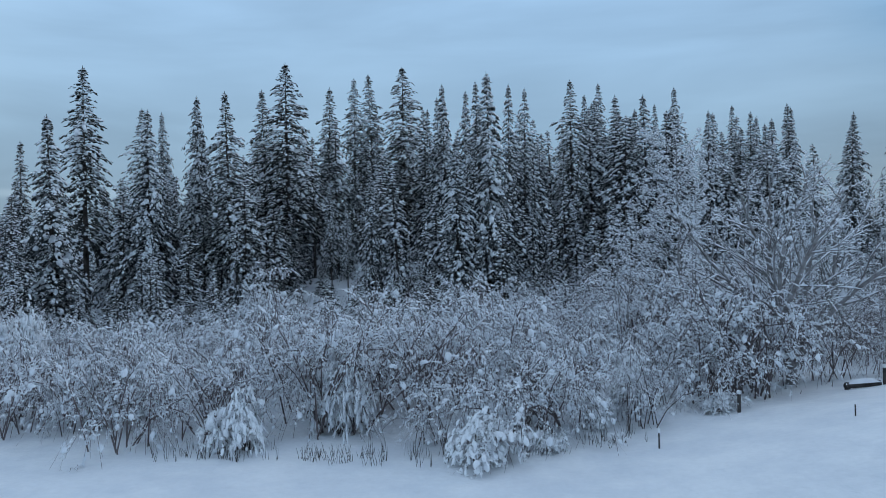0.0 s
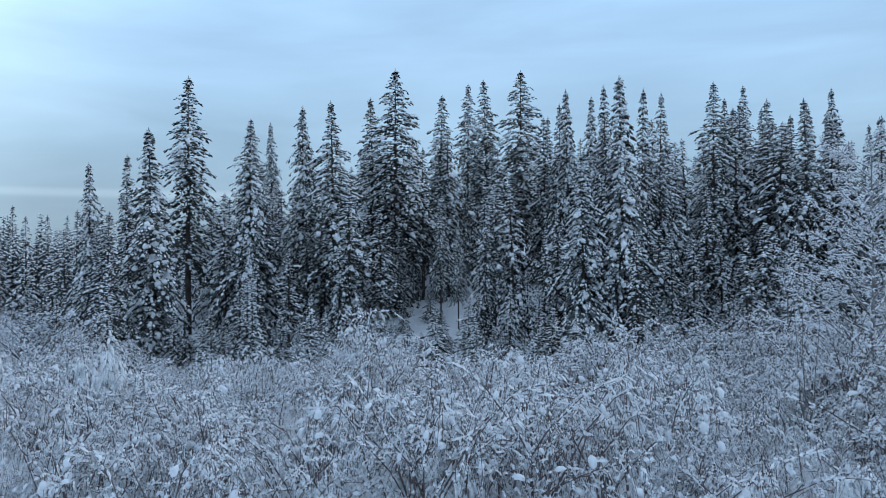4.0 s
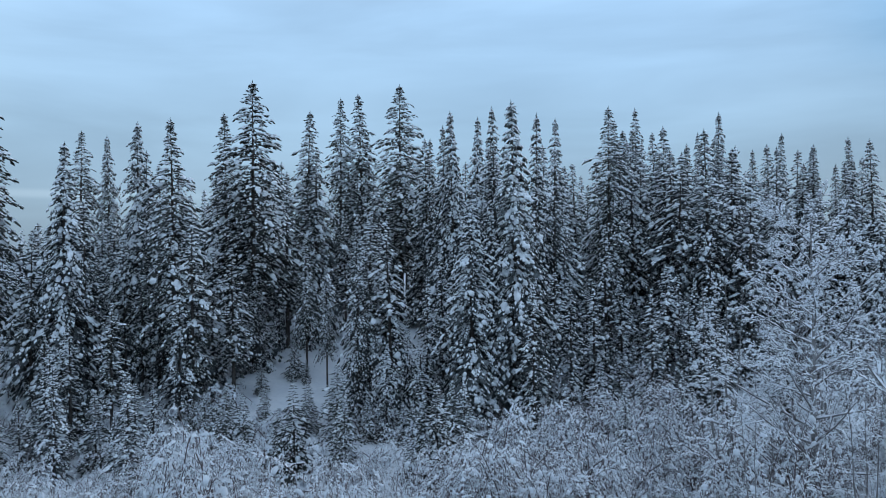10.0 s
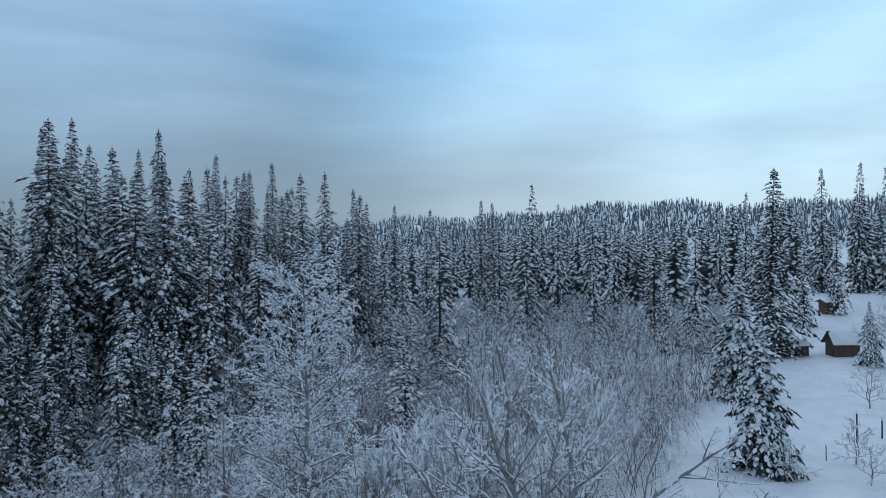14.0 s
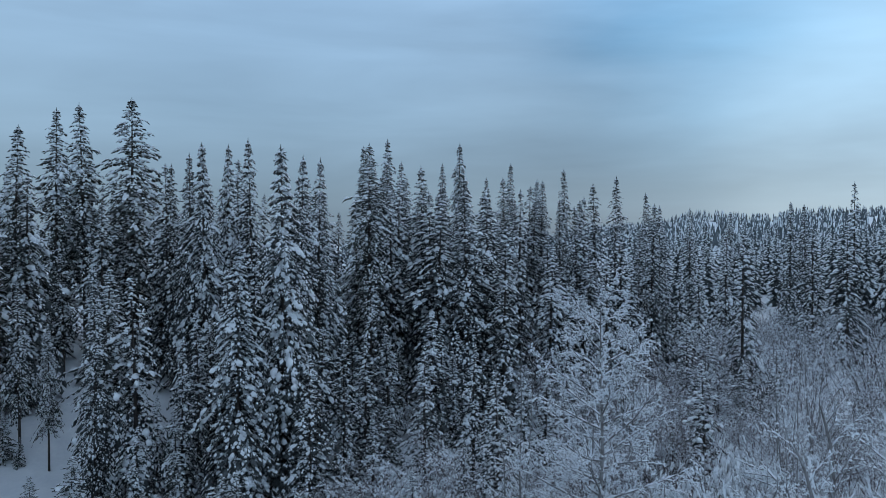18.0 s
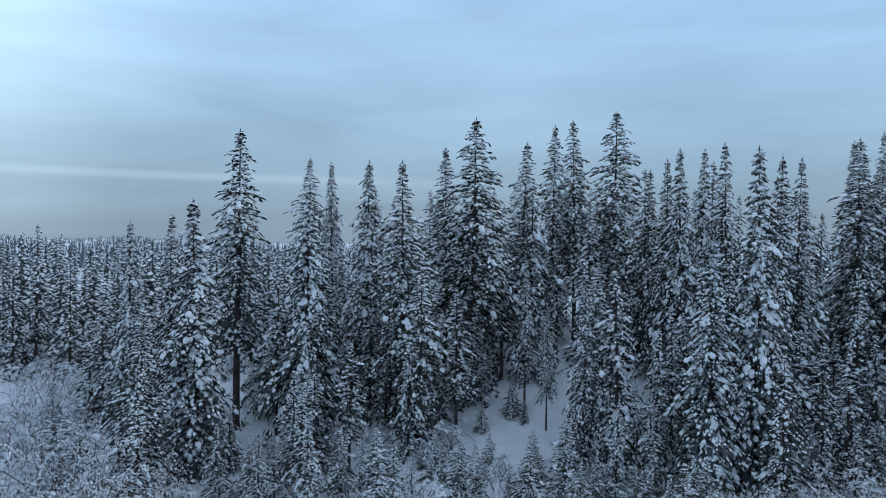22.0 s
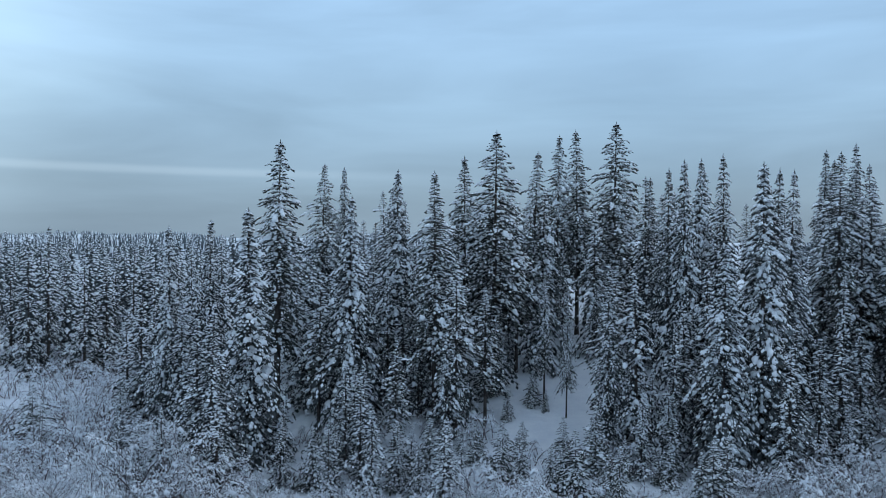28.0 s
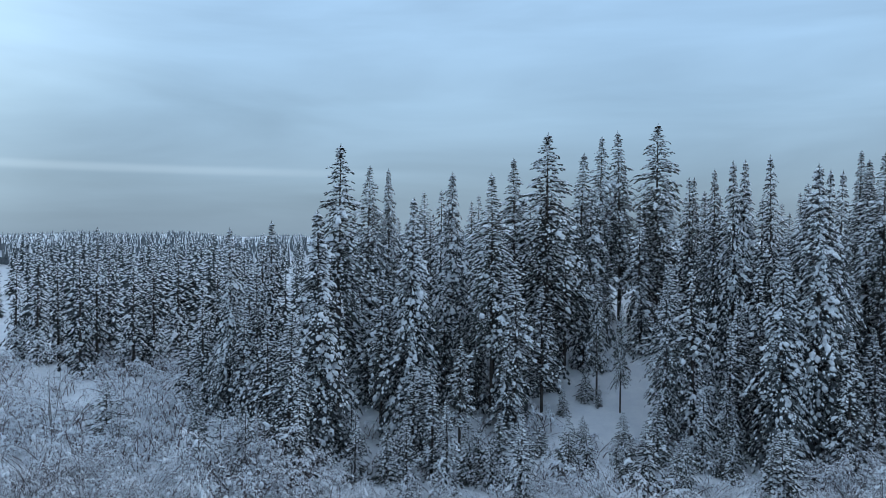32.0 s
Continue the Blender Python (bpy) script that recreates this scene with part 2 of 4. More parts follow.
class Soup:
    """Collects vertices and faces for one mesh."""

    def __init__(self):
        self.v, self.f = [], []

    def tri(self, a, b, c):
        n = len(self.v)
        self.v += [a, b, c]
        self.f.append((n, n + 1, n + 2))

    def tube(self, pts, radii, sides=5):
        n0 = len(self.v)
        pts = [np.asarray(p, float) for p in pts]
        for i, p in enumerate(pts):
            d = pts[min(i + 1, len(pts) - 1)] - pts[max(i - 1, 0)]
            d = unit(d)
            a = unit(cross3(d, (0.3, 0.9, 0.31) if abs(d[1]) < 0.8 else (1, 0, 0)))
            b = cross3(d, a)
            for k in range(sides):
                w = 2 * math.pi * k / sides
                self.v.append(p + radii[i] * (math.cos(w) * a + math.sin(w) * b))
        for i in range(len(pts) - 1):
            for k in range(sides):
                k2 = (k + 1) % sides
                self.f.append((n0 + i * sides + k, n0 + i * sides + k2, n0 + (i + 1) * sides + k2, n0 + (i + 1) * sides + k))

    def ridge(self, a, b, w, h):
        """A small pillow of snow from a to b: a roof of three faces."""
        a, b = np.asarray(a, float), np.asarray(b, float)
        d = b - a
        s = np.array((-d[1], d[0], 0.0))
        s = unit(s) * w
        m = (a * 0.55 + b * 0.45) + np.array((0, 0, h))
        n = len(self.v)
        self.v += [a, a * 0.5 + b * 0.5 - s, b, a * 0.5 + b * 0.5 + s, m]
        self.f += [(n, n + 1, n + 4), (n + 1, n + 2, n + 4), (n + 2, n + 3, n + 4), (n + 3, n, n + 4)]

    def blob(self, c, r, rnd):
        """A small clot of snow: a blunt four-sided cap."""
        a, n = rnd.uniform(0, 1.57), len(self.v)
        for k in range(4):
            g = r * rnd.uniform(0.7, 1.3)
            self.v.append((c[0] + g * math.cos(a + k * 1.571), c[1] + g * math.sin(a + k * 1.571), c[2] - r * rnd.uniform(0.2, 0.9)))
        self.v.append((c[0], c[1], c[2] + r))
        self.f += [(n, n + 1, n + 4), (n + 1, n + 2, n + 4), (n + 2, n + 3, n + 4), (n + 3, n, n + 4)]

    def mesh(self, name, mat, smooth=False):
        return mesh_from(name, self.v, self.f, mat, smooth=smooth)


def smooth01(a, b, x):
    t = min(1.0, max(0.0, (x - a) / (b - a)))  # a may be the greater
    return t * t * (3 - 2 * t)


# ---- ground ----
def height(x, y):
    """The lie of the land: a level snow field, a wooded bank behind it, hills far off."""
    z = -1.0 + 0.12 * math.sin(x * 0.23 + 1) * math.cos(y * 0.19)
    z += 3.2 * math.exp(-((x - 21) ** 2 / 100 + (y - 15) ** 2 / 110))
    bank = smooth01(48, 92, y) * smooth01(-44, -24, x) * (1 - smooth01(18, 60, x))
    z += 8.0 * bank
    z += 3.5 * smooth01(88, 125, x) * (1 - smooth01(60, 90, y))
    z += 0.05 * noise.noise((x * 0.45, y * 0.45, 3.0)) * (abs(x) < 70)
    z += 0.5 * bank * math.sin(x * 0.5) * math.cos(y * 0.4)
    r = math.hypot(x, y)
    if r > 150:
        az = math.degrees(math.atan2(x, y))
        k = smooth01(170, 900, r)
        # low wooded ridge to the right, lower ones to the left
        z += k * (44 * smooth01(10, 62, az) + 3 * math.sin(az * 0.35) + 2.5 * math.sin(az * 0.9 + 2)) + 14 * smooth01(1000, 1500, r) * smooth01(-28, -55, az) * (0.6 + 0.4 * math.sin(az * 0.8))
    return z


def ground():
    rings = [0.0]
    while rings[-1] < 2600:
        rings.append(rings[-1] + max(0.8, rings[-1] * 0.045))
    n = 180
    v, f = [], []
    cx, cy = 5.0, 20.0
    for r in rings:
        for k in range(n):
            a = 2 * math.pi * k / n
            x, y = cx + r * math.cos(a), cy + r * math.sin(a)
            v.append((x, y, height(x, y) + 0.05 * noise.noise((x * 0.7, y * 0.7, 0.0)) * (r < 90)))
    for i in range(len(rings) - 1):
        for k in range(n):
            k2 = (k + 1) % n
            f.append((i * n + k, (i + 1) * n + k, (i + 1) * n + k2, i * n + k2))
    ob = new("ground", mesh_from("ground", v, f, SNOW_GROUND, smooth=True))
    tagged(ob, "deep untrodden snow over a field, a wooded bank and far hills", "ground", kind="structure")


ground()


# ---- conifers ----
def lump(snow, c, d, half, w, h, rnd):
    """A rounded lump of snow: a six-sided cap about c, longer along d."""
    side = unit(cross3(d, UP) + np.array((1e-4, 0, 0)))
    n = len(snow.v)
    up2 = cross3(side, d)
    up2 = up2 if up2[2] > 0 else -up2
    for k in range(6):
        a = k * 1.0472 + rnd.uniform(-0.25, 0.25)
        g = rnd.uniform(0.75, 1.15)
        snow.v.append(c + d * half * math.cos(a) * g + side * w * math.sin(a) * g - up2 * h * 0.35)
    snow.v.append(c + up2 * h * 0.65 + d * half * rnd.uniform(-0.3, 0.2))
    for k in range(6):
        snow.f.append((n + k, n + (k + 1) % 6, n + 6))


def unit_rows(v):
    return v / (np.linalg.norm(v, axis=1, keepdims=True) + 1e-9)


def add_rows(soup, blocks, faces):
    """Adds n alike pieces at once: blocks is n x k x 3, faces index the k corners of one piece."""
    n, k = blocks.shape[:2]
    base = len(soup.v)
    soup.v += list(map(tuple, blocks.reshape(-1, 3).tolist()))
    for i in range(n):
        o = base + i * k
        soup.f += [tuple(o + j for j in q) for q in faces]


SPRAY_FACES = ((0, 1, 2), (0, 2, 3), (0, 4, 5))
CAP_FACES = tuple((k, (k + 1) % 6, 6 + (k + 1) % 6, 6 + k) for k in range(6)) + tuple((6 + k, 6 + (k + 1) % 6, 12) for k in range(6))
PAD_FACES = ((0, 1, 4), (1, 2, 4), (2, 3, 4), (3, 0, 4))


def needle_sprays(leaf, p, d, ln, w):
    """Short keeled sprays of needles from the points p along d."""
    side = unit_rows(np.cross(d, UP) + (1e-4, 0, 0))
    ln, w = ln[:, None], w[:, None]
    e, m = p + d * ln, p + d * ln * 0.5
    add_rows(leaf, np.stack([p, m + side * w - UP * w * 0.35, e, m - side * w - UP * w * 0.35, m - UP * w * 0.8, e - UP * w * 0.4], 1), SPRAY_FACES)


def snow_caps(snow, rng, c, d, half, w, h):
    """Rounded lumps of snow about c, longer along d: two rings and a crown."""
    n = len(c)
    side = unit_rows(np.cross(d, UP) + (1e-4, 0, 0))
    up = np.cross(side, d)
    up *= np.sign(up[:, 2:3] + 1e-9)
    half, w, h = half[:, None], w[:, None], h[:, None]
    rings = []
    for z, k in ((-0.45, 1.0), (0.25, 0.78)):
        for j in range(6):
            ang = j * 1.0472 + rng.uniform(-0.3, 0.3, (n, 1))
            g = k * rng.uniform(0.72, 1.18, (n, 1))
            rings.append(c + d * half * np.cos(ang) * g + side * w * np.sin(ang) * g + up * h * (z + rng.uniform(-0.12, 0.12, (n, 1))))
    rings.append(c + up * h * 0.62 + d * half * rng.uniform(-0.25, 0.25, (n, 1)))
    add_rows(snow, np.stack(rings, 1), CAP_FACES)


def snow_dust(snow, rng, c, d, half, w):
    """Thin pads of snow on single sprays."""
    side = unit_rows(np.cross(d, UP) + (1e-4, 0, 0))
    half, w = half[:, None], w[:, None]
    add_rows(snow, np.stack([c - d * half, c - side * w, c + d * half, c + side * w, c + UP * w * 0.7], 1), PAD_FACES)


def conifer_meshes(tag, seed, H, R, base, mat, limbs, sprays, caps, load, hang, taper, size=1.0, ragged=0.3, gap=0.0, round_top=0.0):
    """Trunk, needle sprays and snow of one conifer of height H: drooping limbs, each with its sprays and lumps of snow."""
    rng = np.random.default_rng(seed)
    trunk, leaf, snow = Soup(), Soup(), Soup()
    lean = rng.uniform(-0.35, 0.35, 2)
    r0 = H * 0.0095 + 0.03

    def axis(z):
        u = np.asarray(z, float) / H
        return np.stack([lean[0] * u * u, lean[1] * u * u, u * H], -1)
    trunk.tube([axis(z) for z in (0, H * 0.03, H * 0.3, H * 0.6, H * 0.85, H * 0.995)], [r0 * 1.35, r0, r0 * 0.8, r0 * 0.5, r0 * 0.22, 0.012], 7)
    # limbs: height along the crown, bearing, length; boughs come in whorls with bare gaps between
    q = (np.arange(limbs) + rng.uniform(0, 1, limbs)) / limbs
    q = np.clip(q ** 1.08, 0, 0.985)
    whorl = np.floor(q * 46)
    q = np.clip(q * 0.45 + 0.55 * (whorl + 0.5) / 46 + rng.normal(0, 0.004, limbs), 0, 0.985)
    a = np.arange(limbs) * 2.39996 + rng.uniform(-0.5, 0.5, limbs)
    ph = rng.uniform(0, 6.28, 6)
    swell = 1 + 0.2 * np.sin(2 * a + 9 * q + ph[0]) + 0.16 * np.sin(a * 3 - 17 * q + ph[1]) + 0.14 * np.sin(37 * q + ph[2])
    if gap:
        keep = rng.random(limbs) > gap * (1.1 - q) * (0.5 + 0.5 * np.sin(23 * q + 2 * a + ph[3]))
        q, a, swell = q[keep], a[keep], swell[keep]
    n = len(q)
    shape = (1 - q) ** taper * (1 - 0.12 * np.sin(np.pi * q)) if round_top == 0 else (1 - q) ** 0.72 * (0.7 + 0.3 * np.sin(np.pi * (0.15 + 0.7 * q)))
    shape = shape * np.minimum(1, (1 - q) / 0.3) ** 0.35
    L = R * shape * (0.72 + 0.28 * np.minimum(1, q * 6)) * swell * (1 + rng.uniform(-ragged, ragged, n)) + 0.13
    L = np.where(rng.random(n) < 0.06, L * 1.3, L)
    p0 = axis((base + (1 - base) * q) * H)
    d = np.stack([np.cos(a), np.sin(a), 0 * a], 1)
    sd = np.stack([-d[:, 1], d[:, 0], 0 * a], 1)
    rise = 0.45 * q * q + rng.uniform(-0.2, 0.12, n)
    sag = hang * (1 - 0.6 * q) * rng.uniform(0.6, 1.35, n)
    heavy = np.clip(load * (0.75 + 0.5 * np.sin(2 * a - 7 * q + ph[4]) + 0.35 * np.sin(5 * a + 13 * q + ph[5])) * (0.72 + 0.5 * q), 0.35, 1.6)
    # the wood of the longer limbs
    for i in np.nonzero(L > 0.55 * R)[0][::2]:
        pts = [p0[i] + d[i] * L[i] * s * 0.9 + UP * L[i] * (rise[i] * s - sag[i] * s * s) for s in (0.0, 0.45, 0.9)]
        trunk.tube(pts, [0.035 * size, 0.022 * size, 0.008], 3)

    def along(i, s, off):
        return p0[i] + d[i] * (L[i] * s * 0.92)[:, None] + sd[i] * off[:, None] + UP * (L[i] * (rise[i] * s - sag[i] * s * s))[:, None]

    def heading(i, s, turn, drop):
        return unit_rows(d[i] * 0.8 + sd[i] * turn[:, None] + UP * (rise[i] - 1.8 * sag[i] * s - drop)[:, None])
    # sprays
    i = np.repeat(np.arange(n), np.maximum(4, (sprays * np.minimum(1.25, 0.45 + 0.75 * L / R)).astype(int)))
    m = len(i)
    s = np.clip(0.12 + 0.93 * rng.random(m) ** 0.75, 0, 1.04)
    turn = rng.uniform(-1, 1, m)
    off = turn * 0.30 * L[i] * s * (1.25 - 0.7 * s)
    ln = size * (0.15 + 0.085 * L[i]) * rng.uniform(0.6, 1.5, m)
    p, hd = along(i, s, off), heading(i, s, turn * 0.9, hang * rng.uniform(0.0, 0.9, m))
    needle_sprays(leaf, p, hd, ln, ln * rng.uniform(0.22, 0.38, m))
    on = rng.random(m) < np.minimum(0.92, 0.32 + 0.45 * heavy[i])
    snow_dust(snow, rng, (p + hd * (ln * 0.5)[:, None] + UP * (ln * 0.1)[:, None])[on], hd[on], (ln * rng.uniform(0.18, 0.4, m))[on], (ln * rng.uniform(0.13, 0.25, m))[on])
    # lumps of snow, fewer and larger on the outer half of each limb
    i = np.repeat(np.arange(n), rng.poisson(np.maximum(0.5, 2.1 * caps * heavy * np.minimum(1.2, 0.45 + 0.6 * L / R))))
    m = len(i)
    s = 0.34 + 0.72 * rng.random(m) ** 0.8
    turn = rng.uniform(-1, 1, m) ** 3
    off = turn * 0.30 * L[i] * s
    half = size * (0.072 + 0.030 * np.minimum(2.4, L[i])) * np.minimum(2.1, rng.lognormal(0, 0.38, m))
    w = half * rng.uniform(0.5, 0.85, m)
    snow_caps(snow, rng, along(i, s, off) + UP * (0.05 * size), heading(i, s, turn * 0.7, np.zeros(m)), half, w, w * rng.uniform(0.8, 1.25, m))
    # the leader, with a few knobs of snow
    leaf.tube([axis(H * 0.955), axis(H * 0.985), axis(H) + UP * 0.2], [0.07, 0.045, 0.012], 5)
    k = np.arange(14)
    ang = k * 2.4
    hd = unit_rows(np.stack([np.cos(ang) * 0.7, np.sin(ang) * 0.7, 0.45 + 0.03 * k], 1))
    p = axis(H * (0.95 + 0.0035 * k))
    needle_sprays(leaf, p, hd, 0.36 - 0.014 * k, np.full(14, 0.075))
    snow_caps(snow, rng, (p + hd * 0.14)[::2], hd[::2], np.full(7, 0.10), np.full(7, 0.075), np.full(7, 0.1))
    return (trunk.mesh(tag + "_trunk", BARK, True), leaf.mesh(tag + "_sprays", mat), snow.mesh(tag + "_snow", SNOW, True))


def conifer(name, meshes, m, label, group):
    e = new(name)
    part("trunk", meshes[0], e)
    tagged(part("crown", meshes[1], e), kind="stuff")
    tagged(part("snow_load", meshes[2], e, "white snow lying on the limbs"), kind="stuff")
    e.matrix_basis = m
    return tagged(e, label, "conifer", group)


rnd = random.Random(7)
# unit: 20 m high, so a tree of another height is a scaled copy
SPRUCE = [conifer_meshes("spruce", 10 + i, 20, 2.2 + 0.25 * i, 0.05, NEEDLES, 390, 14, 2.4, 0.8, 0.85, 0.80, 1.05, 0.42) for i in range(4)]
FIR_SNOWY = [conifer_meshes("fir", 20 + i, 20, 2.5 + 0.25 * i, 0.04, NEEDLES, 390, 14, 3.6, 1.05, 1.1, 0.80, 1.15, 0.42) for i in range(4)]
PINE = [conifer_meshes("pine", 30 + i, 20, 2.15 + 0.2 * i, 0.3, NEEDLES_PINE, 340, 13, 3.0, 1.0, 0.6, 0.7, 1.0, 0.5, 0.5, 1.2) for i in range(4)]
SAPLING = [conifer_meshes("sapling", 40 + i, 20, 3.8 + 0.7 * i, 0.06, NEEDLES_PINE, 150, 10, 2.4, 1.0, 0.5, 0.85, 2.1, 0.4) for i in range(3)]
FIR_WHITE = [conifer_meshes("fir_white", 50 + i, 20, 5.2 + 0.4 * i, 0.02, NEEDLES, 340, 12, 6.5, 1.4, 0.75, 0.9, 1.75) for i in range(2)]
SPRUCE_BACK = [conifer_meshes("spruce_back", 60 + i, 20, 2.4 + 0.3 * i, 0.05, NEEDLES, 160, 9, 2.2, 0.9, 0.75, 0.80, 1.5, 0.4) for i in range(3)]
FIR_BACK = [conifer_meshes("fir_back", 70 + i, 20, 2.6 + 0.3 * i, 0.05, NEEDLES, 160, 9, 3.0, 1.05, 0.95, 0.8, 1.5, 0.4) for i in range(3)]
PINE_BACK = [conifer_meshes("pine_back", 80 + i, 20, 2.1 + 0.25 * i, 0.25, NEEDLES_PINE, 130, 9, 2.6, 1.0, 0.5, 0.7, 1.5, 0.5, 0.4, 1.2) for i in range(2)]
KINDS = {
    "s": (SPRUCE, "spruce_tree", "tall dark green spruce dusted with snow on the bank", "spruces of the wood"),
    "f": (FIR_SNOWY, "fir_tree", "drooping fir tree heavily laden with white snow", "firs of the wood"),
    "p": (PINE, "pine_tree", "tall pine with a bare lower trunk and snowy crown", "pines of the wood"),
    "w": (FIR_WHITE, "fir_tree", "broad fir by the field with thick pads of snow", "broad firs by the field"),
    "S": (SPRUCE_BACK, "spruce_tree", "dark spruce dusted with snow farther back in the wood", "spruces farther back"),
    "F": (FIR_BACK, "fir_tree", "snow-laden fir tree farther back in the wood", "firs farther back"),
    "P": (PINE_BACK, "pine_tree", "snowy pine farther back in the wood", "pines farther back"),
    "y": (SAPLING, "young_pine", "small young pine with snow on its limbs", "young pines on the bank"),
}


def plant(kind, x, y, top, width, ground_z=None):
    """A conifer at x, y whose tip is at height top; width scales its spread."""
    ms, name, label, group = KINDS[kind]
    z0 = (height(x, y) if ground_z is None else ground_z) - 0.15
    h = top - z0
    m = Matrix.LocRotScale((x, y, z0), Euler((0, 0, rnd.uniform(0, 6.28))), (width * h / 20, width * h / 20, h / 20))
    return conifer(name, ms[rnd.randrange(len(ms))], m, label, group)

# kind, x, y, height of the tip, spread
ROW_FRONT = [
    ("f", -37.0, 60.3, 14.0, 1.0), ("s", -33.5, 59.8, 14.5, 1.0), ("f", -27.3, 52.6, 15.1, 1.3), ("p", -28.0, 59.0, 20.1, 1.15),
    ("f", -22.1, 56.7, 16.1, 1.05), ("s", -27.5, 47.6, 9.2, 1.4), ("s", -34.0, 49.2, 4.8, 1.5), ("f", -20.2, 62.9, 18.4, 0.95),
    ("p", -16.7, 59.8, 18.0, 1.05), ("p", -15.6, 67.9, 19.9, 1.0), ("p", -13.0, 64.9, 21.5, 1.15), ("p", -4.6, 59.2, 11.8, 1.2),
    ("f", 1.5, 54.5, 13.1, 1.2), ("f", 4.2, 56.1, 18.2, 1.1),
]
ROW_BACK = [
    ("p", -30.4, 76.6, 20.2, 1.0), ("f", -28.6, 78.2, 20.0, 0.9), ("p", -10.3, 71.1, 20.6, 1.0), ("p", -8.3, 76.4, 22.7, 0.95),
    ("p", -6.4, 76.6, 23.2, 0.95), ("p", -3.2, 76.5, 23.8, 1.15), ("s", -0.8, 72.6, 18.6, 0.9), ("s", 0.4, 69.1, 19.0, 0.9),
    ("f", 0.9, 64.4, 19.2, 0.9), ("f", 3.0, 70.7, 19.9, 0.85), ("s", 4.0, 65.9, 19.8, 0.8), ("s", 6.0, 60.5, 18.2, 0.8),
    ("s", 7.5, 62.4, 18.3, 0.8), ("p", 12.5, 67.6, 20.1, 1.0), ("s", 17.5, 77.9, 22.0, 0.95),
]
for row in (ROW_FRONT, ROW_BACK):
    for k, x, y, top, w in row:
        plant(k, x, y, top, w)
# further conifers: kind, x, y, height of the tip, spread
ROW_EAST = [
    ("s", 20.6, 82.5, 20.6, 1.00), ("s", 16.9, 68.1, 18.7, 1.10), ("f", 28.3, 86.9, 23.2, 0.95), ("s", 20.0, 63.9, 16.4, 1.15),
    ("s", 25.3, 84.1, 20.7, 0.90), ("s", 34.3, 92.6, 20.2, 0.90), ("s", 37.4, 93.0, 22.0, 0.90), ("f", 39.2, 89.6, 20.0, 0.90),
    ("s", 46.2, 94.7, 21.8, 0.90), ("s", 34.6, 71.3, 18.1, 1.00), ("s", 54.9, 96.4, 21.3, 0.90), ("s", 61.0, 97.3, 19.4, 0.90),
    ("f", 66.2, 101.2, 17.9, 0.90), ("s", 72.4, 102.1, 17.7, 0.90), ("f", 79.9, 102.1, 17.3, 0.90), ("s", 81.0, 92.0, 18.3, 0.90),
    ("s", 86.0, 93.7, 18.1, 0.85),
]
ROW_VALLEY = [
    ("S", 98.9, 96.0, 21.8, 0.90), ("F", 91.8, 85.4, 17.7, 0.90), ("F", 93.3, 79.9, 17.4, 0.90), ("S", 91.8, 75.1, 16.8, 0.90),
    ("S", 70.9, 75.0, 15.1, 1.00), ("S", 73.3, 66.6, 11.4, 1.00), ("S", 80.1, 62.3, 14.7, 1.00), ("F", 76.6, 55.1, 13.9, 1.00),
    ("S", 71.0, 56.0, 9.1, 1.10), ("F", 112.6, 68.5, 16.6, 0.90), ("S", 114.9, 65.4, 19.3, 0.90), ("S", 76.5, 84.4, 14.7, 1.00),
    ("F", 70.4, 92.9, 14.8, 1.00), ("F", 54.6, 80.5, 11.2, 1.10),
]
ROW_FARM = [
    ("s", 79.4, 47.9, 19.5, 1.40), ("w", 55.7, 41.3, 9.9, 0.95), ("w", 38.5, 32.7, 7.4, 1.00), ("w", 79.1, 38.0, 5.5, 0.80),
    ("F", 100.2, 51.5, 11.9, 1.00), ("S", 131.7, 59.2, 23.8, 0.90), ("S", 135.0, 54.5, 24.5, 0.90), ("S", 134.6, 50.0, 23.5, 0.90),
    ("F", 150.5, 50.1, 24.1, 0.90), ("S", 147.2, 46.2, 26.4, 0.90), ("F", 140.5, 41.8, 28.1, 1.00), ("S", 143.2, 38.1, 28.8, 0.95),
    ("S", 154.3, 36.3, 28.4, 0.90), ("S", 140.1, 30.3, 31.5, 1.00), ("S", 142.1, 32.7, 26.1, 0.90), ("F", 109.7, 50.3, 13.5, 1.00),
    ("F", 120.3, 45.9, 9.9, 1.00), ("S", 142.4, 27.2, 29.6, 1.00), ("S", 139.2, 23.1, 29.8, 1.00),
]
ROW_WEST = [
    ("S", -66.8, 80.9, 12.3, 1.00), ("S", -60.1, 77.9, 14.0, 1.05), ("S", -59.2, 73.9, 11.6, 1.10), ("S", -63.6, 85.4, 12.6, 1.00),
    ("S", -55.1, 76.6, 10.8, 1.20), ("S", -54.1, 78.8, 11.0, 1.10), ("S", -64.4, 96.4, 12.0, 1.00), ("S", -53.7, 82.9, 11.8, 1.10),
    ("S", -63.5, 101.6, 12.9, 0.90), ("S", -47.2, 75.8, 9.8, 1.20), ("S", -53.9, 92.9, 11.3, 1.00), ("S", -67.7, 78.7, 11.7, 1.10),
    ("F", -44.9, 79.1, 12.0, 1.00), ("F", -46.3, 89.0, 13.4, 1.00),
]
ROW_CLEARING = [
    ("S", -72.9, 59.7, 3.8, 1.50), ("S", -65.0, 65.8, 2.9, 1.50), ("S", -79.0, 72.3, 2.3, 1.30), ("F", -109.3, 90.9, 3.9, 1.00),
    ("S", -72.3, 81.2, 11.1, 1.00), ("S", -89.4, 89.5, 9.8, 1.00),
]
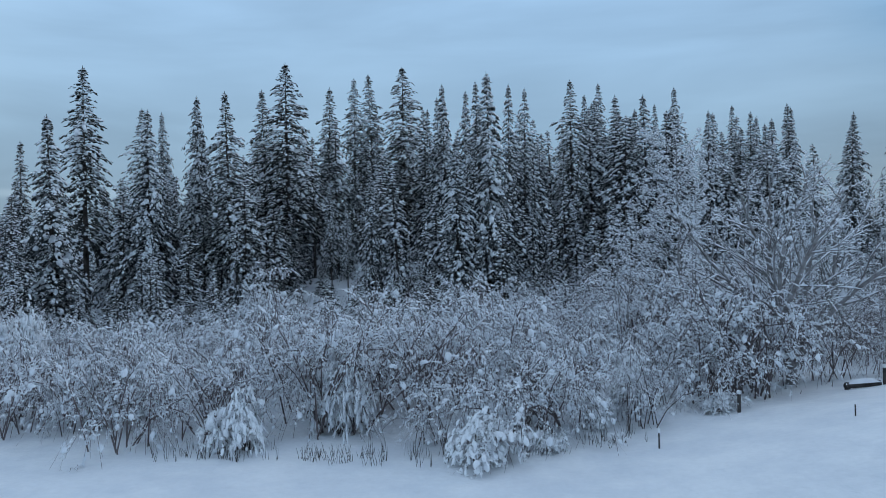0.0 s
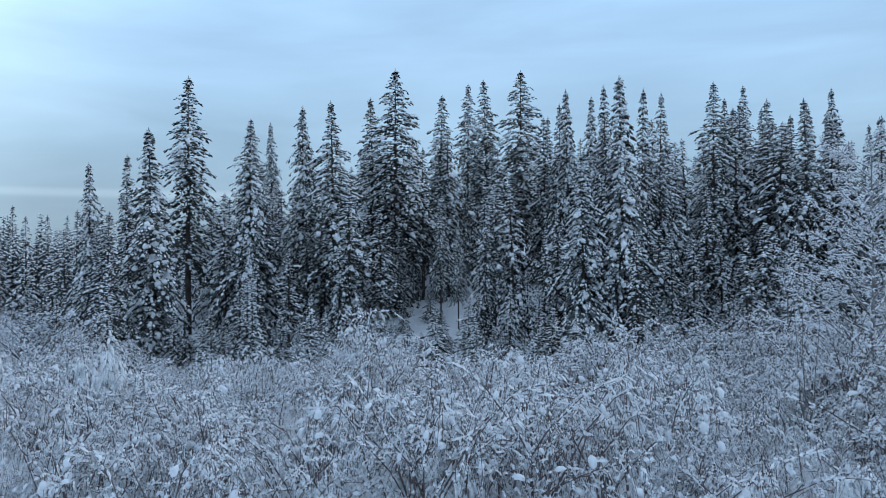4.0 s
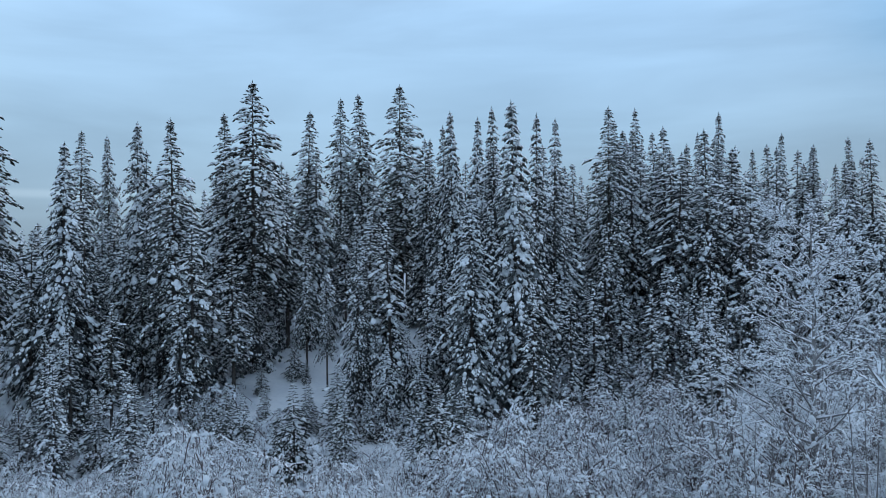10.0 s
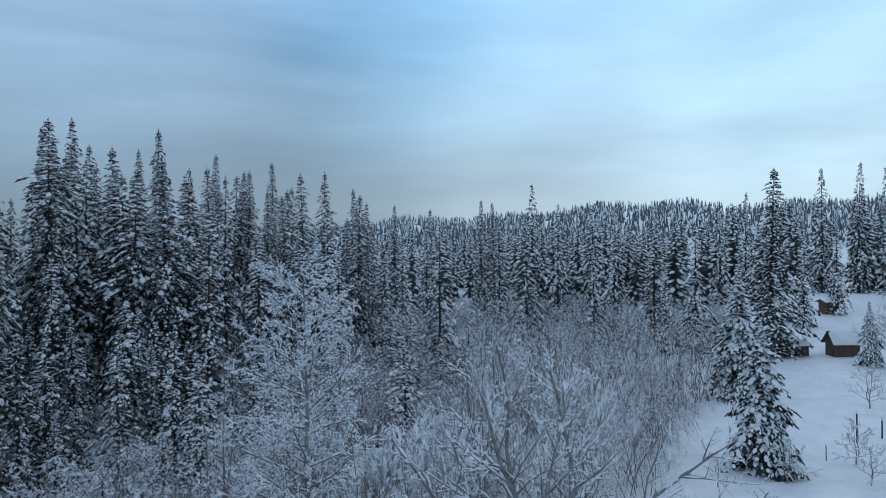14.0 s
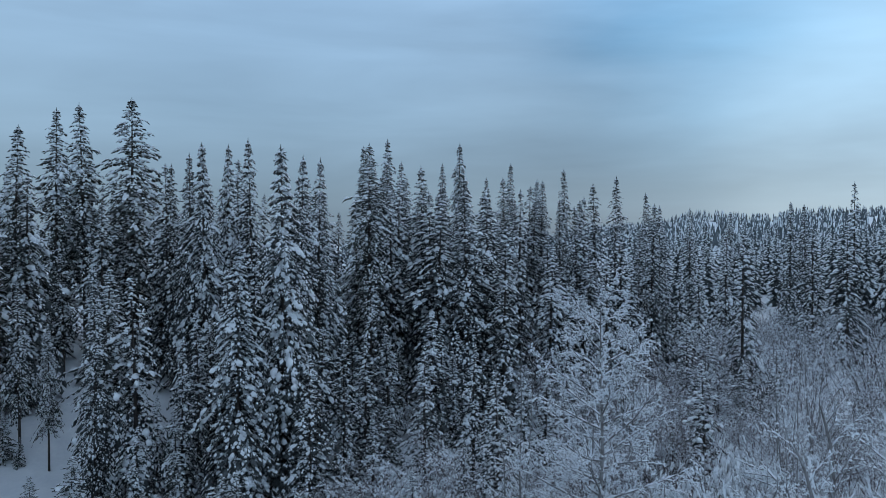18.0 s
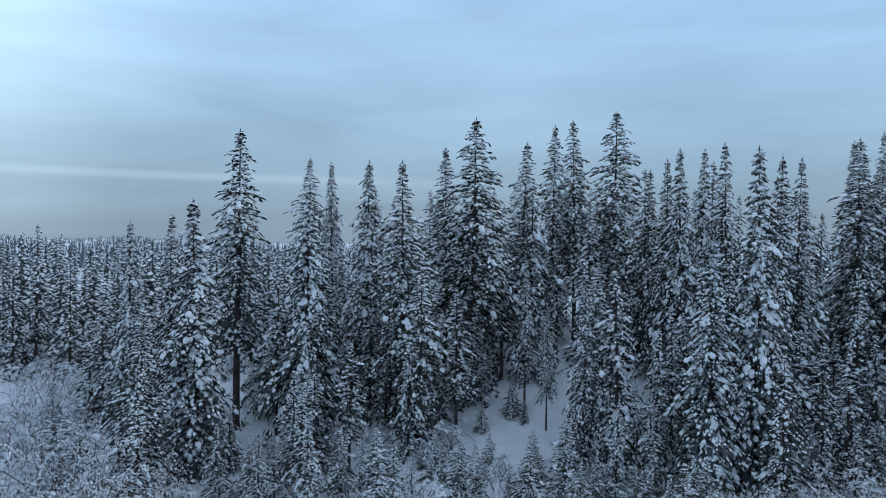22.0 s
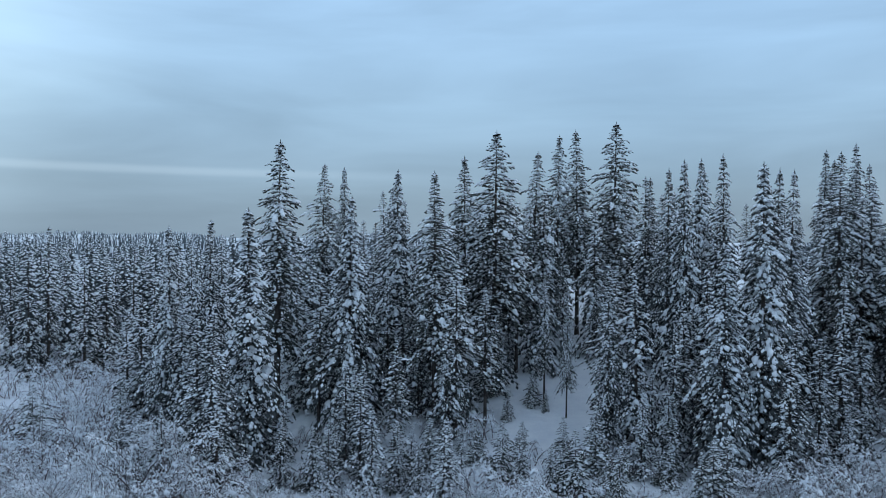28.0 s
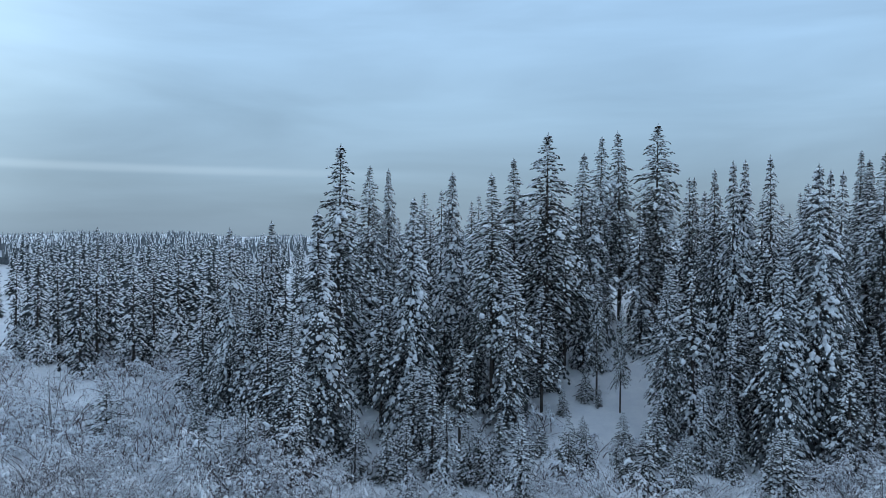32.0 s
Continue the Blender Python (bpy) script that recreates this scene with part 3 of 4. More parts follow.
YOUNG = [
    ("y", -17.2, 49.9, 3.0, 1.30), ("y", -15.4, 50.2, 3.2, 1.30), ("y", -12.9, 54.6, 1.3, 1.20), ("y", -10.4, 56.0, 1.8, 1.30),
    ("y", -5.9, 53.7, 3.5, 1.40), ("y", -9.9, 63.2, 4.0, 1.40), ("y", -11.6, 60.9, 2.6, 1.20), ("y", -7.7, 54.4, 1.8, 1.10),
    ("y", -9.0, 62.3, 2.6, 1.00), ("y", -14.3, 55.4, 1.4, 1.00), ("s", -5.0, 56.8, 11.9, 0.90), ("p", -9.1, 63.3, 10.9, 0.75),
    ("p", -7.5, 61.5, 8.8, 0.70), ("p", -13.2, 64.7, 10.1, 0.80), ("y", -22.0, 49.2, 2.5, 1.10), ("y", -19.8, 51.6, 1.6, 1.20),
    ("y", -1.7, 52.3, 1.7, 1.30), ("y", 8.0, 58.8, 4.0, 1.30),
]
for row in (ROW_EAST, ROW_VALLEY, ROW_FARM, ROW_WEST, ROW_CLEARING, YOUNG):
    for k, x, y, top, w in row:
        plant(k, x, y, top, w)

# backfill of the wood, behind the first rows
for i in range(64):
    x, y = rnd.uniform(-44, 46), rnd.uniform(80, 112)
    plant("SFP"[i % 3], x, y, height(x, y) + rnd.uniform(9, 12.5), rnd.uniform(1.0, 1.3))
for i in range(22):
    x, y = rnd.uniform(-40, -12), rnd.uniform(60, 80)
    if abs(x + 16) > 3:
        plant("SF"[i % 2], x, y, height(x, y) + rnd.uniform(6, 11), rnd.uniform(1.0, 1.3))
for i in range(40):
    x, y = rnd.uniform(3, 44), rnd.uniform(60, 84)
    plant("SF"[i % 2], x, y, height(x, y) + rnd.uniform(9, 15), rnd.uniform(1.0, 1.3))


for i in range(18):
    x, y = rnd.uniform(13, 42), rnd.uniform(63, 86)
    plant("s", x, y, height(x, y) + rnd.uniform(13, 16.5), rnd.uniform(1.0, 1.25))
for i in range(26):
    x, y = rnd.uniform(7, 26), rnd.uniform(47, 62)
    plant("SFSF"[i % 4], x, y, height(x, y) + rnd.uniform(3.5, 8.5), rnd.uniform(1.1, 1.4))


# the close second row that fills the crowns' skyline
for i in range(34):
    x, y = -25 + i * 1.75 + rnd.uniform(-0.7, 0.7), rnd.uniform(69, 82)
    plant("PFSF"[i % 4], x, y, rnd.uniform(15.5, 19.0) - 0.05 * abs(x), rnd.uniform(0.85, 1.1))


def open_snow(x, y):
    """The bare wedge of bank between the trunks."""
    return -12.5 < x < -3.5 and 56 < y < 74


for i in range(20):
    x, y = rnd.uniform(-27, -13), rnd.uniform(57.5, 71)
    plant("PSPF"[i % 4], x, y, height(x, y) + rnd.uniform(6, 13), rnd.uniform(0.9, 1.2))
for i in range(24):
    x, y = rnd.uniform(-3.2, 7), rnd.uniform(55.5, 66)
    plant("SPF"[i % 3], x, y, height(x, y) + rnd.uniform(5, 12), rnd.uniform(0.9, 1.2))
for i in range(10):
    x, y = rnd.uniform(-13, -3), rnd.uniform(69, 78)
    plant("PS"[i % 2], x, y, height(x, y) + rnd.uniform(6, 11), rnd.uniform(0.9, 1.2))
for i in range(85):
    x, y = rnd.uniform(-44, 44), rnd.uniform(51.5, 78)
    if not open_snow(x, y) and y - 51 > 0.12 * max(0, x):
        k = "SFyPy"[i % 5]
        plant(k, x, y, height(x, y) + (rnd.uniform(2.0, 4.5) if k == "y" else rnd.uniform(3.5, 9) + 0.12 * max(0, y - 55)), rnd.uniform(1.1, 1.5))


for i in range(26):
    x, y = rnd.uniform(-34, -13.5), rnd.uniform(45, 54)
    plant("SF"[i % 3 == 2], x, y, height(x, y) + rnd.uniform(2.5, 6.5), rnd.uniform(1.2, 1.6))
for i in range(16):
    x, y = rnd.uniform(-14, 3), rnd.uniform(45, 54)
    plant("y", x, y, height(x, y) + rnd.uniform(2.2, 4.8), rnd.uniform(0.9, 1.3))


# ---- distant woods: one joined mesh a stand ----
def light_conifer(seed, load):
    r = random.Random(seed)
    leaf, snow = Soup(), Soup()
    H = 15.0
    leaf.tube([(0, 0, 0), (0, 0, H * 0.5), (0, 0, H * 0.96)], [0.16, 0.09, 0.015], 4)
    for k in range(84):
        u = 0.05 + 0.93 * ((k + r.random()) / 84) ** 1.12
        L = 2.9 * (1 - u) ** 0.85 * r.uniform(0.55, 1.25) + 0.22
        a = k * 2.39996 + r.uniform(-0.5, 0.5)
        d = np.array((math.cos(a), math.sin(a), 0.0))
        s = np.array((-d[1], d[0], 0.0))
        p = np.array((0, 0, u * H))
        drop = L * r.uniform(0.35, 1.0) * (1 - 0.6 * u)
        c = p + d * L - UP * drop
        m = p + d * L * 0.6 - UP * drop * 0.35
        w = 0.26 * L + 0.14
        leaf.tri(p, m - s * w - UP * 0.5 * w, c)
        leaf.tri(p, c, m + s * w - UP * 0.5 * w)
        if r.random() < load:
            lump(snow, p * 0.3 + c * 0.7 + UP * 0.15, unit(c - p), L * r.uniform(0.24, 0.4), w * r.uniform(0.45, 0.8), 0.26, r)
    return leaf, snow


def as_arrays(s):
    v = np.array(s.v, float)
    f = np.array([(*q, q[-1]) if len(q) == 3 else q for q in s.f], dtype=np.int64)
    return v, f


LIGHT = [tuple(as_arrays(s) for s in light_conifer(40 + i, 0.8)) for i in range(4)]


def stand(name, spots, label):
    """Joins many light conifers (x, y, height) into one mesh."""
    vs, fs, ix, n0 = [], [], [], 0
    r = random.Random(3)
    for x, y, h in spots:
        pair = LIGHT[r.randrange(len(LIGHT))]
        a, k, w = r.uniform(0, 6.28), h / 15.0, r.uniform(0.85, 1.15)
        rot = np.array(((math.cos(a), -math.sin(a), 0), (math.sin(a), math.cos(a), 0), (0, 0, 1)))
        z = height(x, y) - 0.2
        for mi, (v, f) in enumerate(pair):
            vs.append((v * (k * w, k * w, k)) @ rot.T + (x, y, z))
            fs.append(f + n0)
            ix.append(np.full(len(f), mi))
            n0 += len(v)
    v, f, ix = np.concatenate(vs), np.concatenate(fs), np.concatenate(ix)
    me = bpy.data.meshes.new(name)
    faces = [tuple(q) if q[2] != q[3] else tuple(q[:3]) for q in f.tolist()]
    me.from_pydata(v.tolist(), [], faces)
    me.materials.append(FAR_NEEDLES)
    me.materials.append(SNOW)
    me.polygons.foreach_set("material_index", ix.astype(np.int32))
    me.update()
    return tagged(new(name, me), label, "forest", kind="stuff")


def scatter_polar(r, n, az0, az1, d0, d1, h0, h1):
    out = []
    for _ in range(n):
        a, d = radians(r.uniform(az0, az1)), d0 * (d1 / d0) ** r.random()
        out.append((d * math.sin(a), 15 + d * math.cos(a), r.uniform(h0, h1)))
    return out


r0 = random.Random(11)
stand("west_woods", scatter_polar(r0, 170, -45, -28, 92, 330, 9, 15) + scatter_polar(r0, 110, -64, -45, 140, 330, 5.5, 9) + scatter_polar(r0, 150, -66, -46, 100, 220, 4.0, 7.5) + scatter_polar(r0, 60, -30, -12, 130, 330, 9, 15), "snow-dusted conifers of the low wood beyond the clearing")
stand("east_woods", scatter_polar(r0, 260, 36, 66, 125, 330, 12, 18) + scatter_polar(r0, 60, 66, 84, 140, 260, 14, 20), "snow-dusted conifers standing thick across the valley")


def small_conifers(name, spots, label):
    """Far conifers as jagged stacks of skirts, some faces snow."""
    r = random.Random(5)
    v, f, ix = [], [], []
    for x, y, h in spots:
        z = height(x, y)
        w = h * r.uniform(0.13, 0.2)
        a0 = r.uniform(0, 6.28)
        for k in range(4):
            zb, zt = z + h * (0.08 + 0.22 * k), z + h * min(1.0, 0.42 + 0.22 * k)
            rr = w * (1 - 0.21 * k)
            n = len(v)
            v.append((x, y, zt))
            for s in range(6):
                q = rr * r.uniform(0.6, 1.2)
                v.append((x + q * math.cos(a0 + s * 1.047 + k), y + q * math.sin(a0 + s * 1.047 + k), zb + r.uniform(-0.05, 0.05) * h))
            for s in range(6):
                f.append((n, n + 1 + s, n + 1 + (s + 1) % 6))
                ix.append(1 if r.random() < 0.3 else 0)
    ob = new(name, mesh_from(name, v, f, [HAZED_HILL_NEEDLES, SNOW], ix))
    return tagged(ob, label, "forest", kind="stuff")


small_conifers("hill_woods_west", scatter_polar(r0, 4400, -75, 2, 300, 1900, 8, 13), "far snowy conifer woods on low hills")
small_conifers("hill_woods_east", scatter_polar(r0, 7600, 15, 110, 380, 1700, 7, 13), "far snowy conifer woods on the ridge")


# ---- frosted shrubs ----
def twiggy_soups(rnd, H, spread, stems, twigs, arch, snow_amount, hang=0.3, thick=1.0, fat=1.0):
    """A many-stemmed bare shrub: stems arching over, side branches that droop, twiglets, and snow lining them all."""
    rng = np.random.default_rng(rnd.randrange(1 << 30))
    wood, white = Soup(), Soup()
    a = rng.uniform(0, 6.28, stems)
    ln, out = H * rng.uniform(0.62, 1.12, stems), spread * rng.uniform(0.25, 1.1, stems)
    bend = arch * rng.uniform(0.3, 1.25, stems)
    b = np.stack([rng.uniform(-0.3, 0.3, stems) * spread, rng.uniform(-0.3, 0.3, stems) * spread, 0 * a], 1)
    d = np.stack([np.cos(a), np.sin(a), 0 * a], 1)

    def at(i, u):
        return b[i] + d[i] * (out[i] * u ** 1.25)[:, None] + UP * (ln[i] * (u - bend[i] * u ** 3 * 0.55))[:, None]
    allst = np.arange(stems)
    us = (0, 0.25, 0.5, 0.75, 0.9, 1.0)
    curve = np.stack([at(allst, np.full(stems, u)) for u in us], 1)
    for k in range(stems):
        wood.tube(list(curve[k]), [0.034 * thick, 0.027 * thick, 0.02 * thick, 0.013 * thick, 0.009 * thick, 0.005], 3)

    def lined(p, e, wd, wh, hh, cover):
        """Twigs from p to e with a ridge of snow along most of them."""
        sd = unit_rows(np.cross(e - p, UP) + (1e-4, 0, 0))
        add_rows(wood, np.stack([p - sd * wd, p + sd * wd, e + sd * wd * 0.4, e - sd * wd * 0.4], 1), ((0, 1, 2, 3),))
        on = rng.random(len(p)) < cover
        p, e, sd = p[on], e[on], sd[on]
        m = len(p)
        if not m:
            return
        s0, s1 = rng.uniform(0.0, 0.3, (m, 1)), rng.uniform(0.75, 1.05, (m, 1))
        x, y = p + (e - p) * s0, p + (e - p) * s1
        c = x * 0.5 + y * 0.5
        w = wh * 0.42 * rng.uniform(0.6, 1.5, (m, 1))
        up = UP * hh * rng.uniform(0.6, 1.4, (m, 1))
        long = (rng.random(m) < 0.6) & (np.linalg.norm(e - p, axis=1) < 0.5)
        add_rows(white, np.stack([x, c + sd * w - up * 0.3, y, c - sd * w - up * 0.3, c + up * 0.7], 1)[long], PAD_FACES)
        for _ in range(3):  # clots sitting on the twig
            c = p + (e - p) * rng.uniform(0.1, 1.05, (m, 1)) + sd * wh * rng.uniform(-0.5, 0.5, (m, 1))
            r = wh * rng.uniform(0.5, 1.25, (m, 1))
            dd = unit_rows(e - p) * r * rng.uniform(0.8, 1.4, (m, 1))
            add_rows(white, np.stack([c - dd, c + sd * r - UP * r * 0.5, c + dd, c - sd * r - UP * r * 0.5, c + UP * r], 1), PAD_FACES)
    # snow on the stems' upper, flatter lengths
    for j in range(1, 5):
        lined(curve[:, j] + UP * 0.015, curve[:, j + 1] + UP * 0.015, 0.006, 0.045 * fat, 0.07 * fat, 0.35 + snow_amount * 0.6)
    # side branches in two lengths: out, then over and down
    i = np.repeat(allst, twigs)
    m = len(i)
    u = 0.12 + 0.9 * rng.random(m) ** 0.8
    u = np.minimum(u, 1.0)
    p = at(i, u)
    a2 = a[i] + rng.normal(0, 1.15, m)
    o = np.stack([np.cos(a2), np.sin(a2), 0 * a2], 1)
    L = (0.3 + 0.7 * rng.random(m)) * (0.30 * H * (1.2 - 0.6 * u) + 0.15)
    mid = p + o * (L * 0.55)[:, None] + UP * (L * rng.uniform(-0.05, 0.55, m))[:, None]
    end = mid + o * (L * 0.42)[:, None] - UP * (L * rng.uniform(0.0, 1.0, m) * (0.35 + hang))[:, None]
    lined(p, mid, 0.012 * thick, 0.030 * fat, 0.05 * fat, 0.25 + snow_amount)
    lined(mid, end, 0.009 * thick, 0.030 * fat, 0.05 * fat, 0.3 + snow_amount)
    # twiglets, hanging
    i = np.repeat(np.arange(m), 6)
    k = len(i)
    f = rng.uniform(-0.9, 1.0, (k, 1))
    q = np.where(f > 0, mid[i] + (end[i] - mid[i]) * f, mid[i] + (mid[i] - p[i]) * f)
    a3 = a2[i] + rng.normal(0, 1.0, k)
    g = L[i] * rng.uniform(0.16, 0.45, k)
    t = q + np.stack([np.cos(a3) * g * 0.75, np.sin(a3) * g * 0.75, g * (rng.uniform(-0.9, 0.45, k) - 0.3 * hang)], 1)
    lined(q, t, 0.007 * thick, 0.026 * fat, 0.042 * fat, snow_amount * 0.85)
    # clots where snow has gathered
    on = rng.random(m) < snow_amount * 0.42
    c = (end + (mid - end) * rng.uniform(0.0, 0.6, (m, 1)))[on]
    r = fat * (0.05 + 0.05 * rng.random(len(c)))
    snow_caps(white, rng, c + UP * 0.02, unit_rows(end - mid)[on], r * 1.35, r * 0.85, r * 1.0)
    return wood, white


def twiggy(tag, rnd, H, spread, stems, twigs, mat_stem, arch, snow_amount, hang=0.3, thick=1.0, fat=1.0):
    wood, white = twiggy_soups(rnd, H, spread, stems, twigs, arch, snow_amount, hang, thick, fat)
    return wood.mesh(tag + "_stems", mat_stem), white.mesh(tag + "_snow", FROST, True)


SHRUBS = [twiggy("shrub", rnd, 4.2, 2.7, 12, 15, TWIG, 1.35, 0.55, 0.8, 0.8, 0.92) for _ in range(3)]
SHRUBS += [twiggy("wispy_shrub", rnd, 4.3, 2.4, 12, 15, TWIG, 1.4, 0.5, 0.6, 0.75, 0.85) for _ in range(2)]
SHRUBS += [twiggy("weeping_shrub", rnd, 4.3, 2.9, 11, 17, TWIG, 1.6, 0.7, 1.15, 0.8, 1.08) for _ in range(3)]
THICKET = [twiggy("alder", rnd, 6.2, 3.4, 8, 28, TWIG, 1.45, 0.46, 0.9, 0.8, 0.85) for _ in range(5)]


def shrub(pair, x, y, s, label, group, name="shrub", cat="shrub", tall=1.0):
    e = new(name)
    tagged(part("branchwork", pair[0], e), kind="stuff")
    tagged(part("snow_load", pair[1], e, "white snow caught on the twigs"), kind="stuff")
    e.matrix_basis = Matrix.LocRotScale((x, y, height(x, y) - 0.08), Euler((0, 0, rnd.uniform(0, 6.28))), (s, s, s * tall))
    return tagged(e, label, cat, group)


EDGE_X = (-95, -60, -45, -34, -22, -13, 0, 6, 12, 20, 30, 40, 55, 80, 95)
EDGE_Y = (52, 42, 38, 34.5, 27, 23.5, 22.0, 23.0, 26, 30, 35, 38.5, 43, 49, 56)


def edge(x):
    """Where the open snow ends and the thicket begins."""
    return float(np.interp(x, EDGE_X, EDGE_Y))


def jittered(x0, x1, y0, y1, step, keep):
    out = []
    y = y0
    while y < y1:
        x = x0
        while x < x1:
            px, py = x + rnd.uniform(-0.45, 0.45) * step, y + rnd.uniform(-0.45, 0.45) * step
            if keep(px, py):
                out.append((px, py))
            x += step
        y += step
    return out


def thicket_floor(x, y):
    """Ground that the shrubs hold: the flat before the bank, its foot, and the low ground to the west."""
    top = 50 + 4 * math.sin(x * 0.3) if x > -38 else 84
    if -37 < x < 1:
        top = 44.5 if x < -14 else 48.0
    road = abs((y - 75) + 0.8 * (x + 63)) < 2.2 and x < -52
    return edge(x) < y < top and not road


west_shrubs = []
for x, y in jittered(-96, 14, 21, 84, 2.45, thicket_floor):
    if x < -40 or (x < -30 and y > 46):
        if y < 56 or rnd.random() < 0.8:
            west_shrubs.append((x, y))
        continue
    patch = noise.noise((x * 0.22 + 9, y * 0.22, 1.0)) + rnd.uniform(-0.25, 0.25)
    kind = rnd.choice((3, 4)) if patch < -0.3 else rnd.choice((5, 6, 7)) if patch > 0.0 else rnd.randrange(3)
    low = 0.72 if -16 < x < -1 and y > 39 else 1.0
    shrub(SHRUBS[kind], x, y, low * max(0.55, 1.04 + 0.95 * noise.noise((x * 0.2, y * 0.2, 5.0)) + rnd.uniform(-0.15, 0.15)), "bare shrub with arching twigs coated in snow", "shrubs of the thicket", tall=rnd.uniform(0.85, 1.1))
bank_brush = [(x, y) for x, y in jittered(-40, 40, 48, 74, 2.6, lambda x, y: not (-13 < x < -3 and y > 57) and rnd.random() < 0.75)]
alder_spots = jittered(12, 104, 26, 106, 3.3, lambda x, y: edge(x) + 0.5 < y < min(60 + 0.48 * x, edge(x) + 48) and not (y > 52 and x < 20))
far_alders = [q for q in alder_spots if math.hypot(q[0], q[1] - 16) > 58]
for x, y in alder_spots:
    if math.hypot(x, y - 16) <= 58:
        shrub(THICKET[rnd.randrange(5)], x, y, rnd.uniform(0.75, 1.1), "bare grey alder thicket with snow on its twigs", "alders of the valley thicket", "alder", "shrub")


def joined_brush(name, spots, H, label, lo, hi, snow=0.5):
    """Brush that nobody could count, joined."""
    vs, fs, ix, n0 = [], [], [], 0
    kinds = []
    for _ in range(4):
        w, f = twiggy_soups(rnd, H, 2.9, 7, 9, 1.4, snow, 0.8, 1.4, 1.7)
        kinds.append((as_arrays(w), as_arrays(f)))
    for x, y in spots:
        a, s = rnd.uniform(0, 6.28), rnd.uniform(lo, hi)
        rot = np.array(((math.cos(a), -math.sin(a), 0), (math.sin(a), math.cos(a), 0), (0, 0, 1))) * s
        for mi, (v, f) in enumerate(kinds[rnd.randrange(4)]):
            vs.append(v @ rot.T + (x, y, height(x, y) - 0.1))
            fs.append(f + n0)
            ix.append(np.full(len(f), mi))
            n0 += len(v)
    v, f, ix = np.concatenate(vs), np.concatenate(fs), np.concatenate(ix)
    ob = new(name, mesh_from(name, v, [tuple(q) if q[2] != q[3] else tuple(q[:3]) for q in f.tolist()], [TWIG, FROST], ix))
    tagged(ob, label, "thicket", kind="stuff")


joined_brush("valley_thicket", far_alders, 5.6, "dense bare alder thicket frosted grey in the valley", 0.8, 1.15, 0.28)
joined_brush("west_thicket", west_shrubs, 3.6, "frosted bare shrubs filling the low ground to the west", 0.8, 1.2, 0.36)
joined_brush("bank_brush", bank_brush, 2.6, "frosted brush under the trees of the bank", 0.5, 1.1, 0.3)


